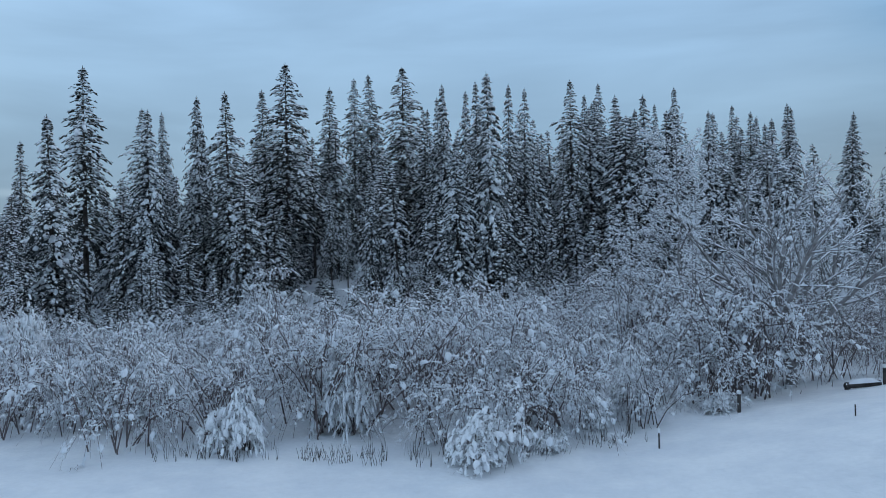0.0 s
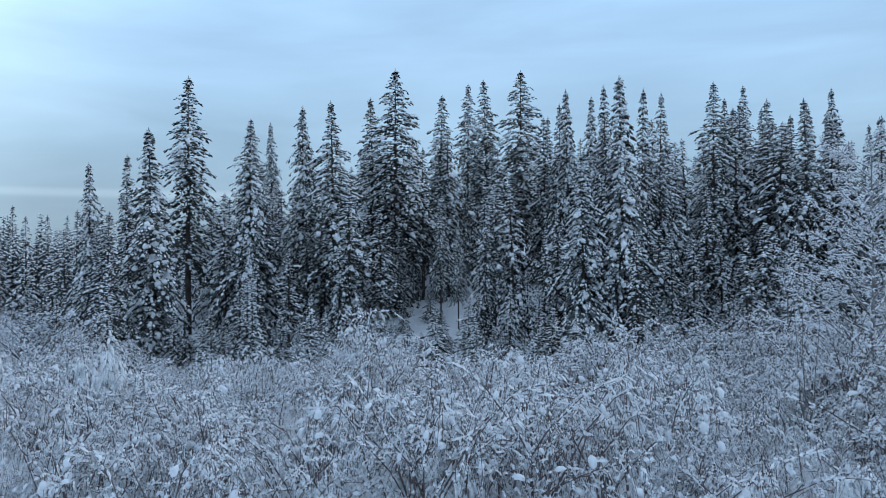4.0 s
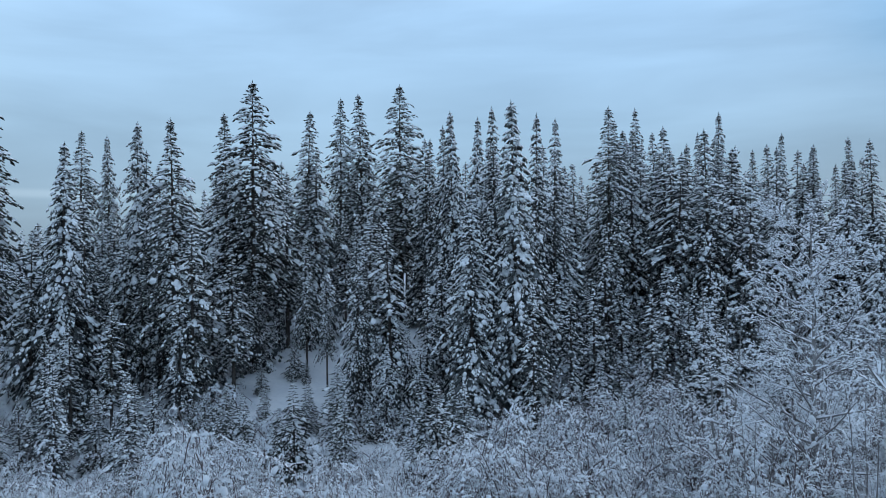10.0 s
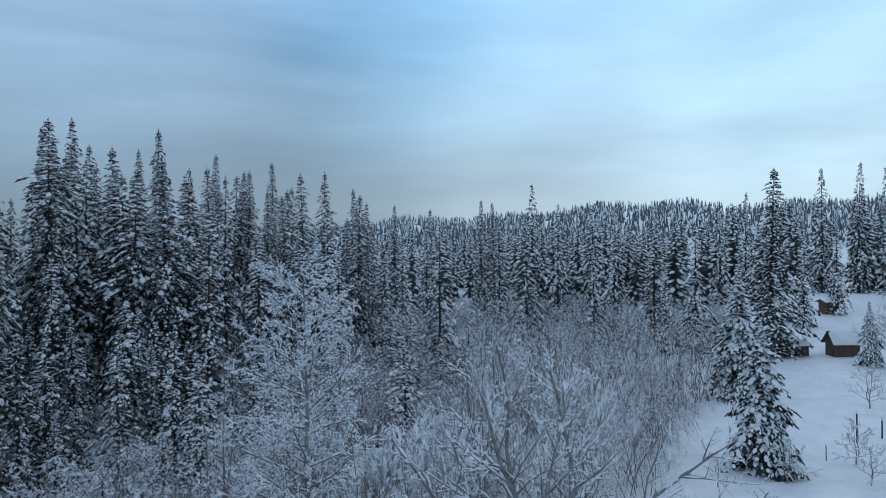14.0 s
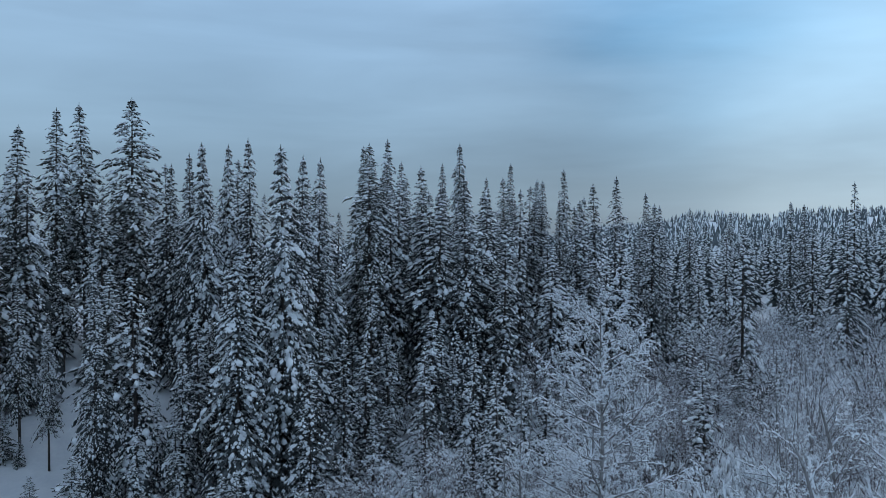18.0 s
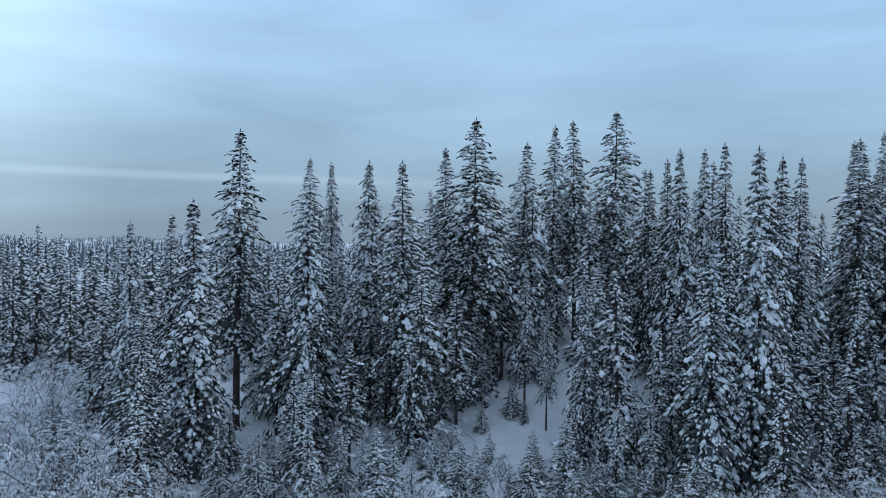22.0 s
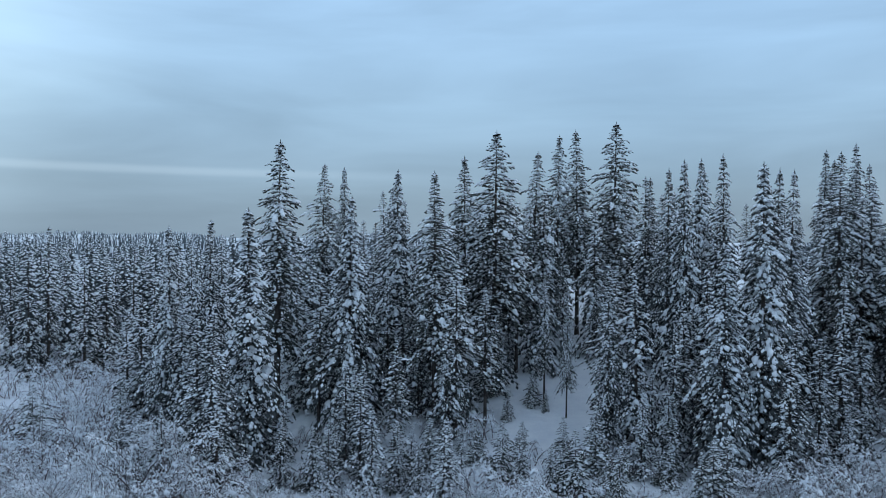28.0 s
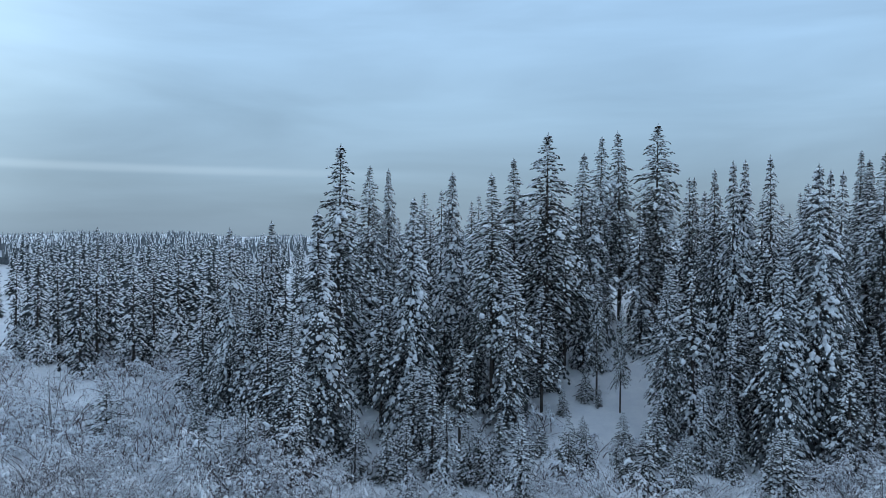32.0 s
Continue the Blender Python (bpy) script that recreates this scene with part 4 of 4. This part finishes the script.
# ---- bare broadleaf trees ----
def bare_tree_meshes(tag, rnd, H, trunk_r, limbs, reach, low, leaders, snow_amount, twigs=10, droop=0.0, fan=0):
    """A leafless tree: trunk with leaders, long limbs, branchlets and twigs, snow along the upper sides."""
    wood, white = Soup(), Soup()

    def branch(p, d, L, r, depth, bendup):
        n = (9 if fan else 5) if depth < 2 else 3
        kink = 0.24 if fan else 0.16
        pts, q, dd = [p], p.copy(), d.copy()
        for i in range(n):
            dd = unit(dd + np.array((rnd.uniform(-kink, kink), rnd.uniform(-kink, kink), bendup * 0.14 + rnd.uniform(-0.08, 0.08))))
            q = q + dd * L / n
            pts.append(q)
        rs = [max(0.006, r * (1 - 0.8 * i / n)) for i in range(n + 1)]
        wood.tube(pts, rs, 5 if depth < 2 else 3)
        for i in range(n):
            seg = unit(pts[i + 1] - pts[i])
            if abs(seg[2]) < 0.93 and rnd.random() < snow_amount:
                w = rs[i] * 1.15 + 0.018
                white.ridge(pts[i] + UP * rs[i] * 0.8, pts[i + 1] + UP * rs[i + 1] * 0.8, w, 0.04 + rs[i] * 0.6)
        if depth >= 3:
            if rnd.random() < snow_amount * 0.7:
                white.blob(pts[rnd.randrange(1, n + 1)], rnd.uniform(0.025, 0.055), rnd)
            return
        kids = (0, twigs, 5, 0)[depth] if depth else 0
        if depth == 2:
            kids = 7
        for k in range(kids):
            u = 0.22 + 0.76 * (k + rnd.random()) / max(1, kids)
            i = min(n - 1, int(u * n))
            o = pts[i] + (pts[i + 1] - pts[i]) * (u * n - i)
            seg = unit(pts[i + 1] - pts[i])
            side = unit(cross3(seg, np.array((rnd.uniform(-1, 1), rnd.uniform(-1, 1), rnd.uniform(-1, 1)))))
            nd = unit(seg * 0.75 + side * 0.8 + UP * (0.15 - droop))
            branch(o, nd, L * (1.1 - 0.7 * u) * rnd.uniform(0.25, 0.48), rs[i] * 0.5, depth + 1, bendup * 0.6 - droop)

    lead = []
    if fan:  # a short bole that divides low into a fan of long limbs
        bole = [np.zeros(3), np.array((0.03, 0.0, H * 0.06)), np.array((0.0, 0.05, H * 0.13))]
        wood.tube(bole, [trunk_r * 1.3, trunk_r, trunk_r * 0.9], 8)
        for k in range(fan):
            a = 6.28 * k / fan + rnd.uniform(-0.35, 0.35)
            t = rnd.uniform(0.25, 1.15) if k % 3 else rnd.uniform(0.05, 0.3)
            branch(bole[2 if k % 2 else 1], unit(np.array((math.cos(a) * t, math.sin(a) * t, 1.0))), H * rnd.uniform(0.72, 0.95), trunk_r * rnd.uniform(0.5, 0.8), 1, 0.15)
        limbs = 0
    for k in range(leaders):
        a = 6.28 * k / leaders + rnd.uniform(-0.4, 0.4)
        o = np.array((math.cos(a), math.sin(a), 0.0)) * (0.09 * H if leaders > 1 else 0.02 * H)
        fork = H * (0.3 if leaders > 1 else 1.0)
        pts = [np.zeros(3), np.array((0, 0, min(fork, H * 0.15)))]
        for u in (0.35, 0.55, 0.78, 1.0):
            pts.append(o * u ** 0.8 + np.array((rnd.uniform(-0.1, 0.1), rnd.uniform(-0.1, 0.1), H * u * rnd.uniform(0.95, 1.0))))
        lead.append(pts)
        wood.tube(pts, [trunk_r * 1.15, trunk_r, trunk_r * 0.72, trunk_r * 0.5, trunk_r * 0.25, 0.015], 7)
    for k in range(limbs):
        pts = lead[k % leaders]
        u = low + (0.94 - low) * (k + rnd.random()) / limbs
        z = u * H
        i = 0
        while i < len(pts) - 2 and pts[i + 1][2] < z:
            i += 1
        f = (z - pts[i][2]) / max(0.1, pts[i + 1][2] - pts[i][2])
        o = pts[i] + (pts[i + 1] - pts[i]) * min(1, max(0, f))
        a = k * 2.4 + rnd.uniform(-0.5, 0.5)
        d = unit(np.array((math.cos(a), math.sin(a), rnd.uniform(0.05, 0.4) + 0.5 * u)))
        branch(o, d, reach * (1.15 - 0.75 * u) * rnd.uniform(0.75, 1.2), trunk_r * 0.42 * (1.1 - 0.8 * u), 1, 0.4 - droop)
    return wood.mesh(tag + "_wood", BARK_PALE, True), white.mesh(tag + "_snow", FROST, True)


def bare_tree(name, meshes, x, y, s, turn, label, group=""):
    e = new(name)
    tagged(part("branchwork", meshes[0], e), kind="stuff")
    tagged(part("snow_load", meshes[1], e, "lines of white snow along the limbs"), kind="stuff")
    e.matrix_basis = Matrix.LocRotScale((x, y, height(x, y) - 0.1), Euler((0, 0, turn)), (s, s, s))
    return tagged(e, label, "tree", group)


ash = bare_tree_meshes("ash", rnd, 9.8, 0.19, 0, 5.8, 0.08, 0, 1.0, 15, 0.05, 11)
bare_tree("ash_tree", ash, 13.9, 29.1, 1.0, 0.6, "large leafless tree with spreading snow-lined limbs beside the field")
birch = bare_tree_meshes("birch", rnd, 12.2, 0.13, 44, 4.4, 0.12, 1, 1.0, 11, 0.2)
bare_tree("birch_tree", birch, 13.2, 40.0, 1.0, 2.1, "leafless birch with drooping snow-laden branches")
slim = bare_tree_meshes("willow", rnd, 9.5, 0.06, 15, 2.4, 0.12, 3, 0.85, 5)
bare_tree("young_willow", slim, 10.9, 42.8, 1.0, 0.3, "slender many-stemmed leafless willow dusted with snow", "young willows")
for x, y, s in ((20.5, 37.5, 0.9), (16.8, 46.5, 0.85), (27.0, 44.0, 0.95), (8.6, 34.5, 0.62), (23.5, 52.0, 0.9), (36.0, 50.0, 0.9), (12.0, 35.0, 0.7), (-46.0, 52.0, 0.75), (-40.0, 50.0, 0.6)):
    bare_tree("young_willow", slim, x, y, s, rnd.uniform(0, 6.28), "slender many-stemmed leafless willow dusted with snow", "young willows")
apple = bare_tree_meshes("apple", rnd, 5.4, 0.17, 26, 4.4, 0.3, 1, 1.0, 10, 0.2)
bare_tree("apple_tree", apple, 78.6, 35.1, 1.05, 1.0, "old leafless apple tree thick with snow before the house")
fruit = bare_tree_meshes("fruit", rnd, 2.4, 0.04, 16, 1.5, 0.15, 2, 0.8, 5)
for x, y, s in ((58.1, 32.5, 1.25), (61.8, 29.5, 1.2), (43.0, 29.2, 1.0), (50.3, 28.2, 0.8), (48.1, 23.6, 0.9), (59.9, 23.8, 1.3), (36.7, 30.7, 1.0), (39.5, 27.5, 0.9), (33.5, 33.0, 0.7)):
    bare_tree("fruit_tree", fruit, x, y, s, rnd.uniform(0, 6.28), "small bare fruit tree in deep snow", "fruit trees of the orchard")


# ---- snow-bowed bushes at the edge of the field ----
def bowed_bush(x, y, s, tall, label, seed):
    r = random.Random(seed)
    wood, white = twiggy_soups(r, 1.9, 1.5, 16, 14, 1.5, 0.95, 0.7, 0.8, 1.3)
    for k in range(420):
        a, u = r.uniform(0, 6.28), r.random() ** 0.6
        if math.sin(3 * a + seed) + math.sin(7 * a + 5 * u) < -0.75:
            continue  # gaps where the twigs show
        wob = 1 + 0.22 * math.sin(2 * a + seed * 1.7) + 0.14 * math.sin(5 * a + 3 * seed)
        rr, z = 1.25 * u * wob, 1.35 * wob * (1 - u * u) ** 0.6 + r.uniform(-0.22, 0.16)
        d = unit(np.array((math.cos(a) * 0.6, math.sin(a) * 0.6, -0.25 - 0.9 * u)))
        lump(white, np.array((rr * math.cos(a), rr * math.sin(a), max(0.08, z * r.uniform(0.7, 1.0)))), d, r.uniform(0.05, 0.15), r.uniform(0.035, 0.075), r.uniform(0.04, 0.08), r)
    e = new("bowed_bush")
    tagged(part("branchwork", wood.mesh("bush_wood", TWIG), e), kind="stuff")
    tagged(part("snow_load", white.mesh("bush_snow", SNOW, True), e, "thick white snow weighing the bush down"), kind="stuff")
    e.matrix_basis = Matrix.LocRotScale((x, y, height(x, y) - 0.08), Euler((0, 0, seed)), (s, s, s * tall))
    tagged(e, label, "shrub")


bowed_bush(1.3, 20.9, 0.95, 1.15, "low bush bowed under a thick dome of snow", 1)
bowed_bush(3.1, 21.6, 0.5, 1.0, "small bush buried in snow at the field edge", 2)
bowed_bush(6.3, 24.6, 0.55, 2.6, "tall bent sapling hung with snow", 3)
bowed_bush(4.9, 23.6, 0.45, 1.8, "small drooping bush with snow clumps", 4)
bowed_bush(9.2, 24.4, 0.6, 0.8, "low snow-covered brush heap by a post", 5)
bowed_bush(7.0, 56.6, 1.0, 2.2, "bent fir sapling under a heavy cap of snow", 6)
bowed_bush(-6.2, 22.6, 0.8, 1.5, "snow-bowed bush at the thicket's edge", 7)
bowed_bush(-3.2, 24.5, 0.9, 1.9, "arching bush hung with snow clumps", 8)
bowed_bush(-28.0, 38.0, 1.0, 2.2, "arching bush hung with snow clumps", 9)
bowed_bush(-20.0, 36.0, 1.0, 2.4, "arching bush hung with snow clumps", 10)
bowed_bush(18.0, 41.0, 1.2, 2.6, "alder bent over by hanging snow", 11)
bowed_bush(23.0, 43.0, 1.0, 3.0, "alder bent over by hanging snow", 12)


def weeds():
    r = random.Random(21)
    s = Soup()
    for k in range(170):
        x = r.uniform(-9, 6)
        y = edge(x) - r.uniform(0.2, 1.6)
        z = height(x, y)
        for j in range(3):
            p = np.array((x + r.uniform(-0.1, 0.1), y + r.uniform(-0.1, 0.1), z - 0.05))
            e = p + np.array((r.uniform(-0.12, 0.12), r.uniform(-0.12, 0.12), r.uniform(0.2, 0.5)))
            s.tube([p, (p + e) / 2 + np.array((0.01, 0, 0)), e], [0.008, 0.006, 0.003], 3)
    tagged(new("dry_weeds", s.mesh("dry_weeds", FENCE_WOOD)), "dry brown weed stalks poking out of the snow", "weeds", kind="stuff")


weeds()


# ---- built things ----
def box_mesh(name, lx, ly, lz, mat, bevel=0.02, base=0.0):
    bm = bmesh.new()
    bmesh.ops.create_cube(bm, size=1.0)
    bmesh.ops.scale(bm, vec=(lx, ly, lz), verts=bm.verts)
    bmesh.ops.translate(bm, vec=(0, 0, base + lz / 2), verts=bm.verts)
    if bevel:
        bmesh.ops.bevel(bm, geom=bm.edges[:], offset=bevel, segments=1, affect="EDGES")
    me = bpy.data.meshes.new(name)
    bm.to_mesh(me)
    bm.free()
    me.materials.append(mat)
    return me


def put(ob, x, y, z, rz=0.0, rx=0.0, ry=0.0):
    ob.matrix_basis = pose(x, y, z, rx, ry, rz)
    return ob


def snow_pad(name, lx, ly, h, seed, mat=None):
    """A rounded, uneven pad of snow lx by ly with its foot at z = 0."""
    nx, ny = max(4, int(lx / 0.35)), max(4, int(ly / 0.35))
    v, f = [], []
    for j in range(ny + 1):
        for i in range(nx + 1):
            a, b = 2 * i / nx - 1, 2 * j / ny - 1
            rim = (1 - abs(a) ** 6) ** 0.5 * (1 - abs(b) ** 6) ** 0.5
            v.append((a * lx / 2, b * ly / 2, h * rim * (1 + 0.3 * noise.noise((a * lx * 0.6 + seed, b * ly * 0.6, seed * 1.7)))))
    for j in range(ny):
        for i in range(nx):
            n = j * (nx + 1) + i
            f.append((n, n + 1, n + nx + 2, n + nx + 1))
    return mesh_from(name, v, f, mat or SNOW_GROUND, smooth=True)


def post(x, y, h, r, label, group="", cap=True, snowcap=0.12, name="fence_post", tilt=0.0):
    e = new(name)
    s = Soup()
    s.tube([(0, 0, -0.3), (0, 0, h * 0.5), (0.01, 0, h)], [r, r * 0.97, r * 0.93], 8)
    s.tube([(0.01, 0, h), (0.01, 0, h + 0.01)], [r * 0.93, 0.004], 8)
    part("shaft", s.mesh("post_shaft", FENCE_WOOD), e)
    if cap:
        c = Soup()
        c.tube([(0, 0, h - 0.01), (0, 0, h + snowcap * 0.5), (0, 0, h + snowcap * 0.9), (0, 0, h + snowcap)], [r * 1.15, r * 1.35, r * 0.9, 0.01], 8)
        part("snow_cap", c.mesh("post_cap", SNOW, True), e, "round cap of fresh snow")
    e.matrix_basis = pose(x, y, height(x, y), tilt, 0, rnd.uniform(0, 90))
    return tagged(e, label, "post", group)


post(9.6, 23.7, 0.6, 0.06, "short dark wooden post in the snow")
post(6.1, 20.7, 0.45, 0.025, "thin stake with a snow cap", snowcap=0.14)
post(11.5, 20.4, 0.3, 0.02, "thin bare stake in the snow", cap=False)
for x, y in ((42.7, 30.7), (41.8, 26.3), (52.0, 29.0), (45.5, 24.5)):
    post(x, y, 0.9, 0.03, "thin bare stake in the snow", "stakes in the field", cap=False)
for x, y, h in ((47.8, 30.5, 1.9), (49.8, 29.6, 1.2), (53.8, 24.3, 1.8), (86.2, 26.5, 2.4), (91.1, 25.8, 2.6)):
    post(x, y, h, 0.05, "slim garden post topped with a ball of snow", "garden posts", snowcap=0.25)


def bench(x, y, turn):
    e = new("log_bench")
    s = Soup()
    s.tube([(-0.7, 0, 0.10), (0, 0.02, 0.11), (0.7, 0, 0.10)], [0.10, 0.105, 0.095], 9)
    part("beam", s.mesh("bench_beam", FENCE_WOOD), e)
    for k in (-0.62, 0.62):
        put(part("upright", box_mesh("bench_upright", 0.14, 0.16, 0.32, FENCE_WOOD), e), k, 0, -0.1)
    put(part("snow_pad", snow_pad("bench_snow", 1.35, 0.3, 0.14, 4), e, "pad of snow along the beam"), 0, 0, 0.18)
    e.matrix_basis = pose(x, y, height(x, y), 0, 0, turn)
    tagged(e, "low log bench capped with snow on the rise", "bench")


bench(14.6, 25.4, 12)
post(15.5, 25.6, 0.6, 0.07, "short dark wooden post in the snow")


def fence_run(pts, label, gate=False):
    """Posts with two rails, wire mesh below, snow on the rails."""
    e = new("garden_fence")
    e.matrix_basis = Matrix.Translation((pts[0][0], pts[0][1], 0))
    ox, oy = pts[0]
    tops = []
    for x, y in pts:
        z = height(x, y)
        s = Soup()
        s.tube([(0, 0, -0.3), (0, 0, 1.2)], [0.06, 0.055], 8)
        s.tube([(0, 0, 1.2), (0, 0, 1.21)], [0.055, 0.004], 8)
        put(part("fence_post", s.mesh("fence_post", FENCE_WOOD), e), x - ox, y - oy, z)
        put(part("snow_cap", snow_pad("cap", 0.24, 0.24, 0.16, x), e, "cap of snow on a post"), x - ox, y - oy, z + 1.19)
        tops.append(np.array((x - ox, y - oy, z)))
    for a, b in zip(tops[:-1], tops[1:]):
        d = b - a
        ln, ang = float(np.hypot(d[0], d[1])), math.degrees(math.atan2(d[1], d[0]))
        m = (a + b) / 2
        for hz in (0.35, 0.85):
            put(part("rail", box_mesh("rail", ln, 0.05, 0.09, FENCE_WOOD, 0.008), e), m[0], m[1], m[2] + hz, ang)
        put(part("rail_snow", snow_pad("rail_snow", ln * 0.9, 0.13, 0.09, ln), e, "strip of snow on the rail"), m[0], m[1], m[2] + 0.94, ang)
        s = Soup()
        n = max(2, int(ln / 0.28))
        for i in range(1, n):
            q = a + d * i / n
            s.tube([(q[0], q[1], q[2]), (q[0], q[1], q[2] + 0.85)], [0.012, 0.012], 4)
        part("picket_row", s.mesh("picket_row", FENCE_WOOD), e).matrix_basis = Matrix.Identity(4)
    tagged(e, label, "fence", "garden fences")


fence_run(((55.8, 28.6), (55.7, 27.4), (54.7, 26.6), (53.6, 25.6), (53.0, 24.4)), "dark wooden garden fence with snow on its rails")
fence_run(((70.2, 28.2), (70.6, 27.0), (73.5, 26.6), (77.2, 26.2)), "dark wooden fence and gate posts capped with snow")
fence_run(((49.4, 22.6), (48.6, 21.2), (47.6, 19.6)), "dark wooden garden fence with snow on its rails")
fence_run(((106.0, 34.0), (108.5, 31.0), (111.0, 28.0)), "far dark fence behind the house")


def window(parent, x, y, z, w, h, rz=0.0):
    f = new("window", box_mesh("window_frame", w + 0.12, 0.06, h + 0.12, FRAME_WHITE, 0.01, -(h + 0.12) / 2))
    f.parent = parent
    put(f, x, y, z, rz)
    for sx in (-1, 1):
        p = new("pane", box_mesh("pane", w / 2 - 0.03, 0.02, h, GLASS, 0, -h / 2))
        p.parent = f
        p.matrix_basis = pose(sx * w / 4, -0.035, 0)


def farmhouse(x, y, rz):
    """A long low house: cream wing, brown porch, second cream wing, under one snowed roof. Local x along the front, -y to the field."""
    e = new("farmhouse")
    D, h = 5.2, 2.4
    for nm, x0, x1, mat, setb, lab in (("wall", 0.0, 5.6, WHITE_SIDING, 0.0, ""), ("porch_wall", 5.6, 9.8, BROWN_WOOD, 0.5, "dark brown porch front"), ("wall", 9.8, 17.0, WHITE_SIDING, 0.25, "")):
        put(part(nm, box_mesh(nm, x1 - x0 - 0.01, D, h, mat, 0.02), e, lab), (x0 + x1) / 2, D / 2 + setb, 0.5)
    for x0, x1, setb in ((0.0, 5.6, -0.03), (5.6, 9.8, -0.25), (9.8, 17.0, 0.22)):
        put(part("skirting", box_mesh("skirting", x1 - x0 - 0.012, 0.1, 1.15, BROWN_WOOD, 0.01), e, "dark brown board skirting"), (x0 + x1) / 2, setb, -0.45)
    put(part("porch_rail", box_mesh("porch_rail", 4.1, 0.12, 1.05, BROWN_WOOD, 0.01), e, "dark porch parapet"), 7.7, -0.1, 0.45)
    for px in (5.7, 8.6, 9.7):
        put(part("porch_post", box_mesh("porch_post", 0.12, 0.12, 2.4, FRAME_WHITE, 0.01), e), px, -0.12, 0.5)
    put(part("roof", box_mesh("roof", 17.6, D + 1.3, 0.16, ROOF_TIN, 0.02), e), 8.5, D / 2 - 0.1, h + 0.95, 0, 9)
    for x0, x1, q in ((-0.3, 5.7, 1), (5.8, 9.9, 2), (10.0, 17.3, 3)):
        put(part("roof_snow", snow_pad("roof_snow", x1 - x0, D + 1.3, 0.5, q), e, "thick snow blanket on the roof"), (x0 + x1) / 2, D / 2 - 0.1, h + 1.10, 0, 9)
    window(e, 1.1, -0.03, 2.05, 0.8, 0.9)
    window(e, 2.9, -0.03, 2.2, 0.45, 0.5)
    window(e, 4.8, -0.03, 1.95, 1.2, 1.1)
    window(e, 11.0, 0.22, 2.1, 1.1, 0.9)
    s = Soup()
    s.tube([(0, 0, 0), (0, 0, 1.6)], [0.12, 0.11], 9)
    put(part("chimney_pipe", s.mesh("chimney_pipe", ROOF_TIN), e, "dark stove pipe"), 5.75, 1.2, h + 0.6)
    e.matrix_basis = pose(x, y, height(x, y) - 0.1, 0, 0, rz)
    tagged(e, "long low cream farmhouse with a dark porch under thick roof snow", "house")


farmhouse(85.4, 34.0, -60)


def hut(name, x, y, rz, lx, ly, h, mat, label, roof_rise=0.9, door=True):
    """A gabled outbuilding; local x is the ridge's way."""
    e = new(name)
    bm = bmesh.new()
    pts = [(-lx / 2, -ly / 2, 0), (-lx / 2, ly / 2, 0), (-lx / 2, ly / 2, h), (-lx / 2, 0, h + roof_rise), (-lx / 2, -ly / 2, h)]
    a = [bm.verts.new(p) for p in pts]
    b = [bm.verts.new((-p[0], p[1], p[2])) for p in pts]
    bm.faces.new(a)
    bm.faces.new(b[::-1])
    for i in range(5):
        j = (i + 1) % 5
        bm.faces.new((a[i], b[i], b[j], a[j]))
    bmesh.ops.recalc_face_normals(bm, faces=bm.faces)
    me = bpy.data.meshes.new("hut_walls")
    bm.to_mesh(me)
    bm.free()
    me.materials.append(mat)
    part("walls_shell", me, e)
    sl = math.hypot(ly / 2 + 0.35, roof_rise * (ly / 2 + 0.35) / (ly / 2))
    ang = math.degrees(math.atan2(roof_rise, ly / 2))
    for sg in (-1, 1):
        cy, cz = sg * (ly / 4 + 0.17), h + roof_rise * 0.5 - 0.1
        put(part("roof_panel", box_mesh("roof_panel", lx + 0.7, sl, 0.08, BROWN_WOOD, 0.01), e), 0, cy, cz + 0.06, 0, -sg * ang)
        put(part("roof_snow", snow_pad("roof_snow", lx + 0.7, sl, 0.38, lx + sg), e, "thick snow on the roof"), 0, cy, cz + 0.15, 0, -sg * ang)
    if door:
        put(part("door", box_mesh("hut_door", 0.06, 0.9, min(1.8, h - 0.1), BROWN_WOOD, 0.01), e, "dark plank door"), -lx / 2 - 0.03, 0, 0.05)
    e.matrix_basis = pose(x, y, height(x, y) - 0.05, 0, 0, rz)
    tagged(e, label, "shed")


hut("garden_shed", 84.6, 42.2, -48, 2.6, 2.3, 1.5, BROWN_WOOD, "brown wooden shed with a snow-covered gable roof", 1.1)
hut("red_shed", 109.5, 38.6, -50, 3.4, 3.0, 1.5, RED_WOOD, "faded red shed under a thick snow roof", 1.1)
hut("small_hut", 110.0, 51.5, -35, 2.0, 1.6, 1.7, BROWN_WOOD, "tiny dark hut with snow on its roof", 0.3)
hut("low_hut", 82.0, 46.6, -35, 2.6, 2.2, 1.2, BROWN_WOOD, "low dark lean-to half buried in snow", 0.3)
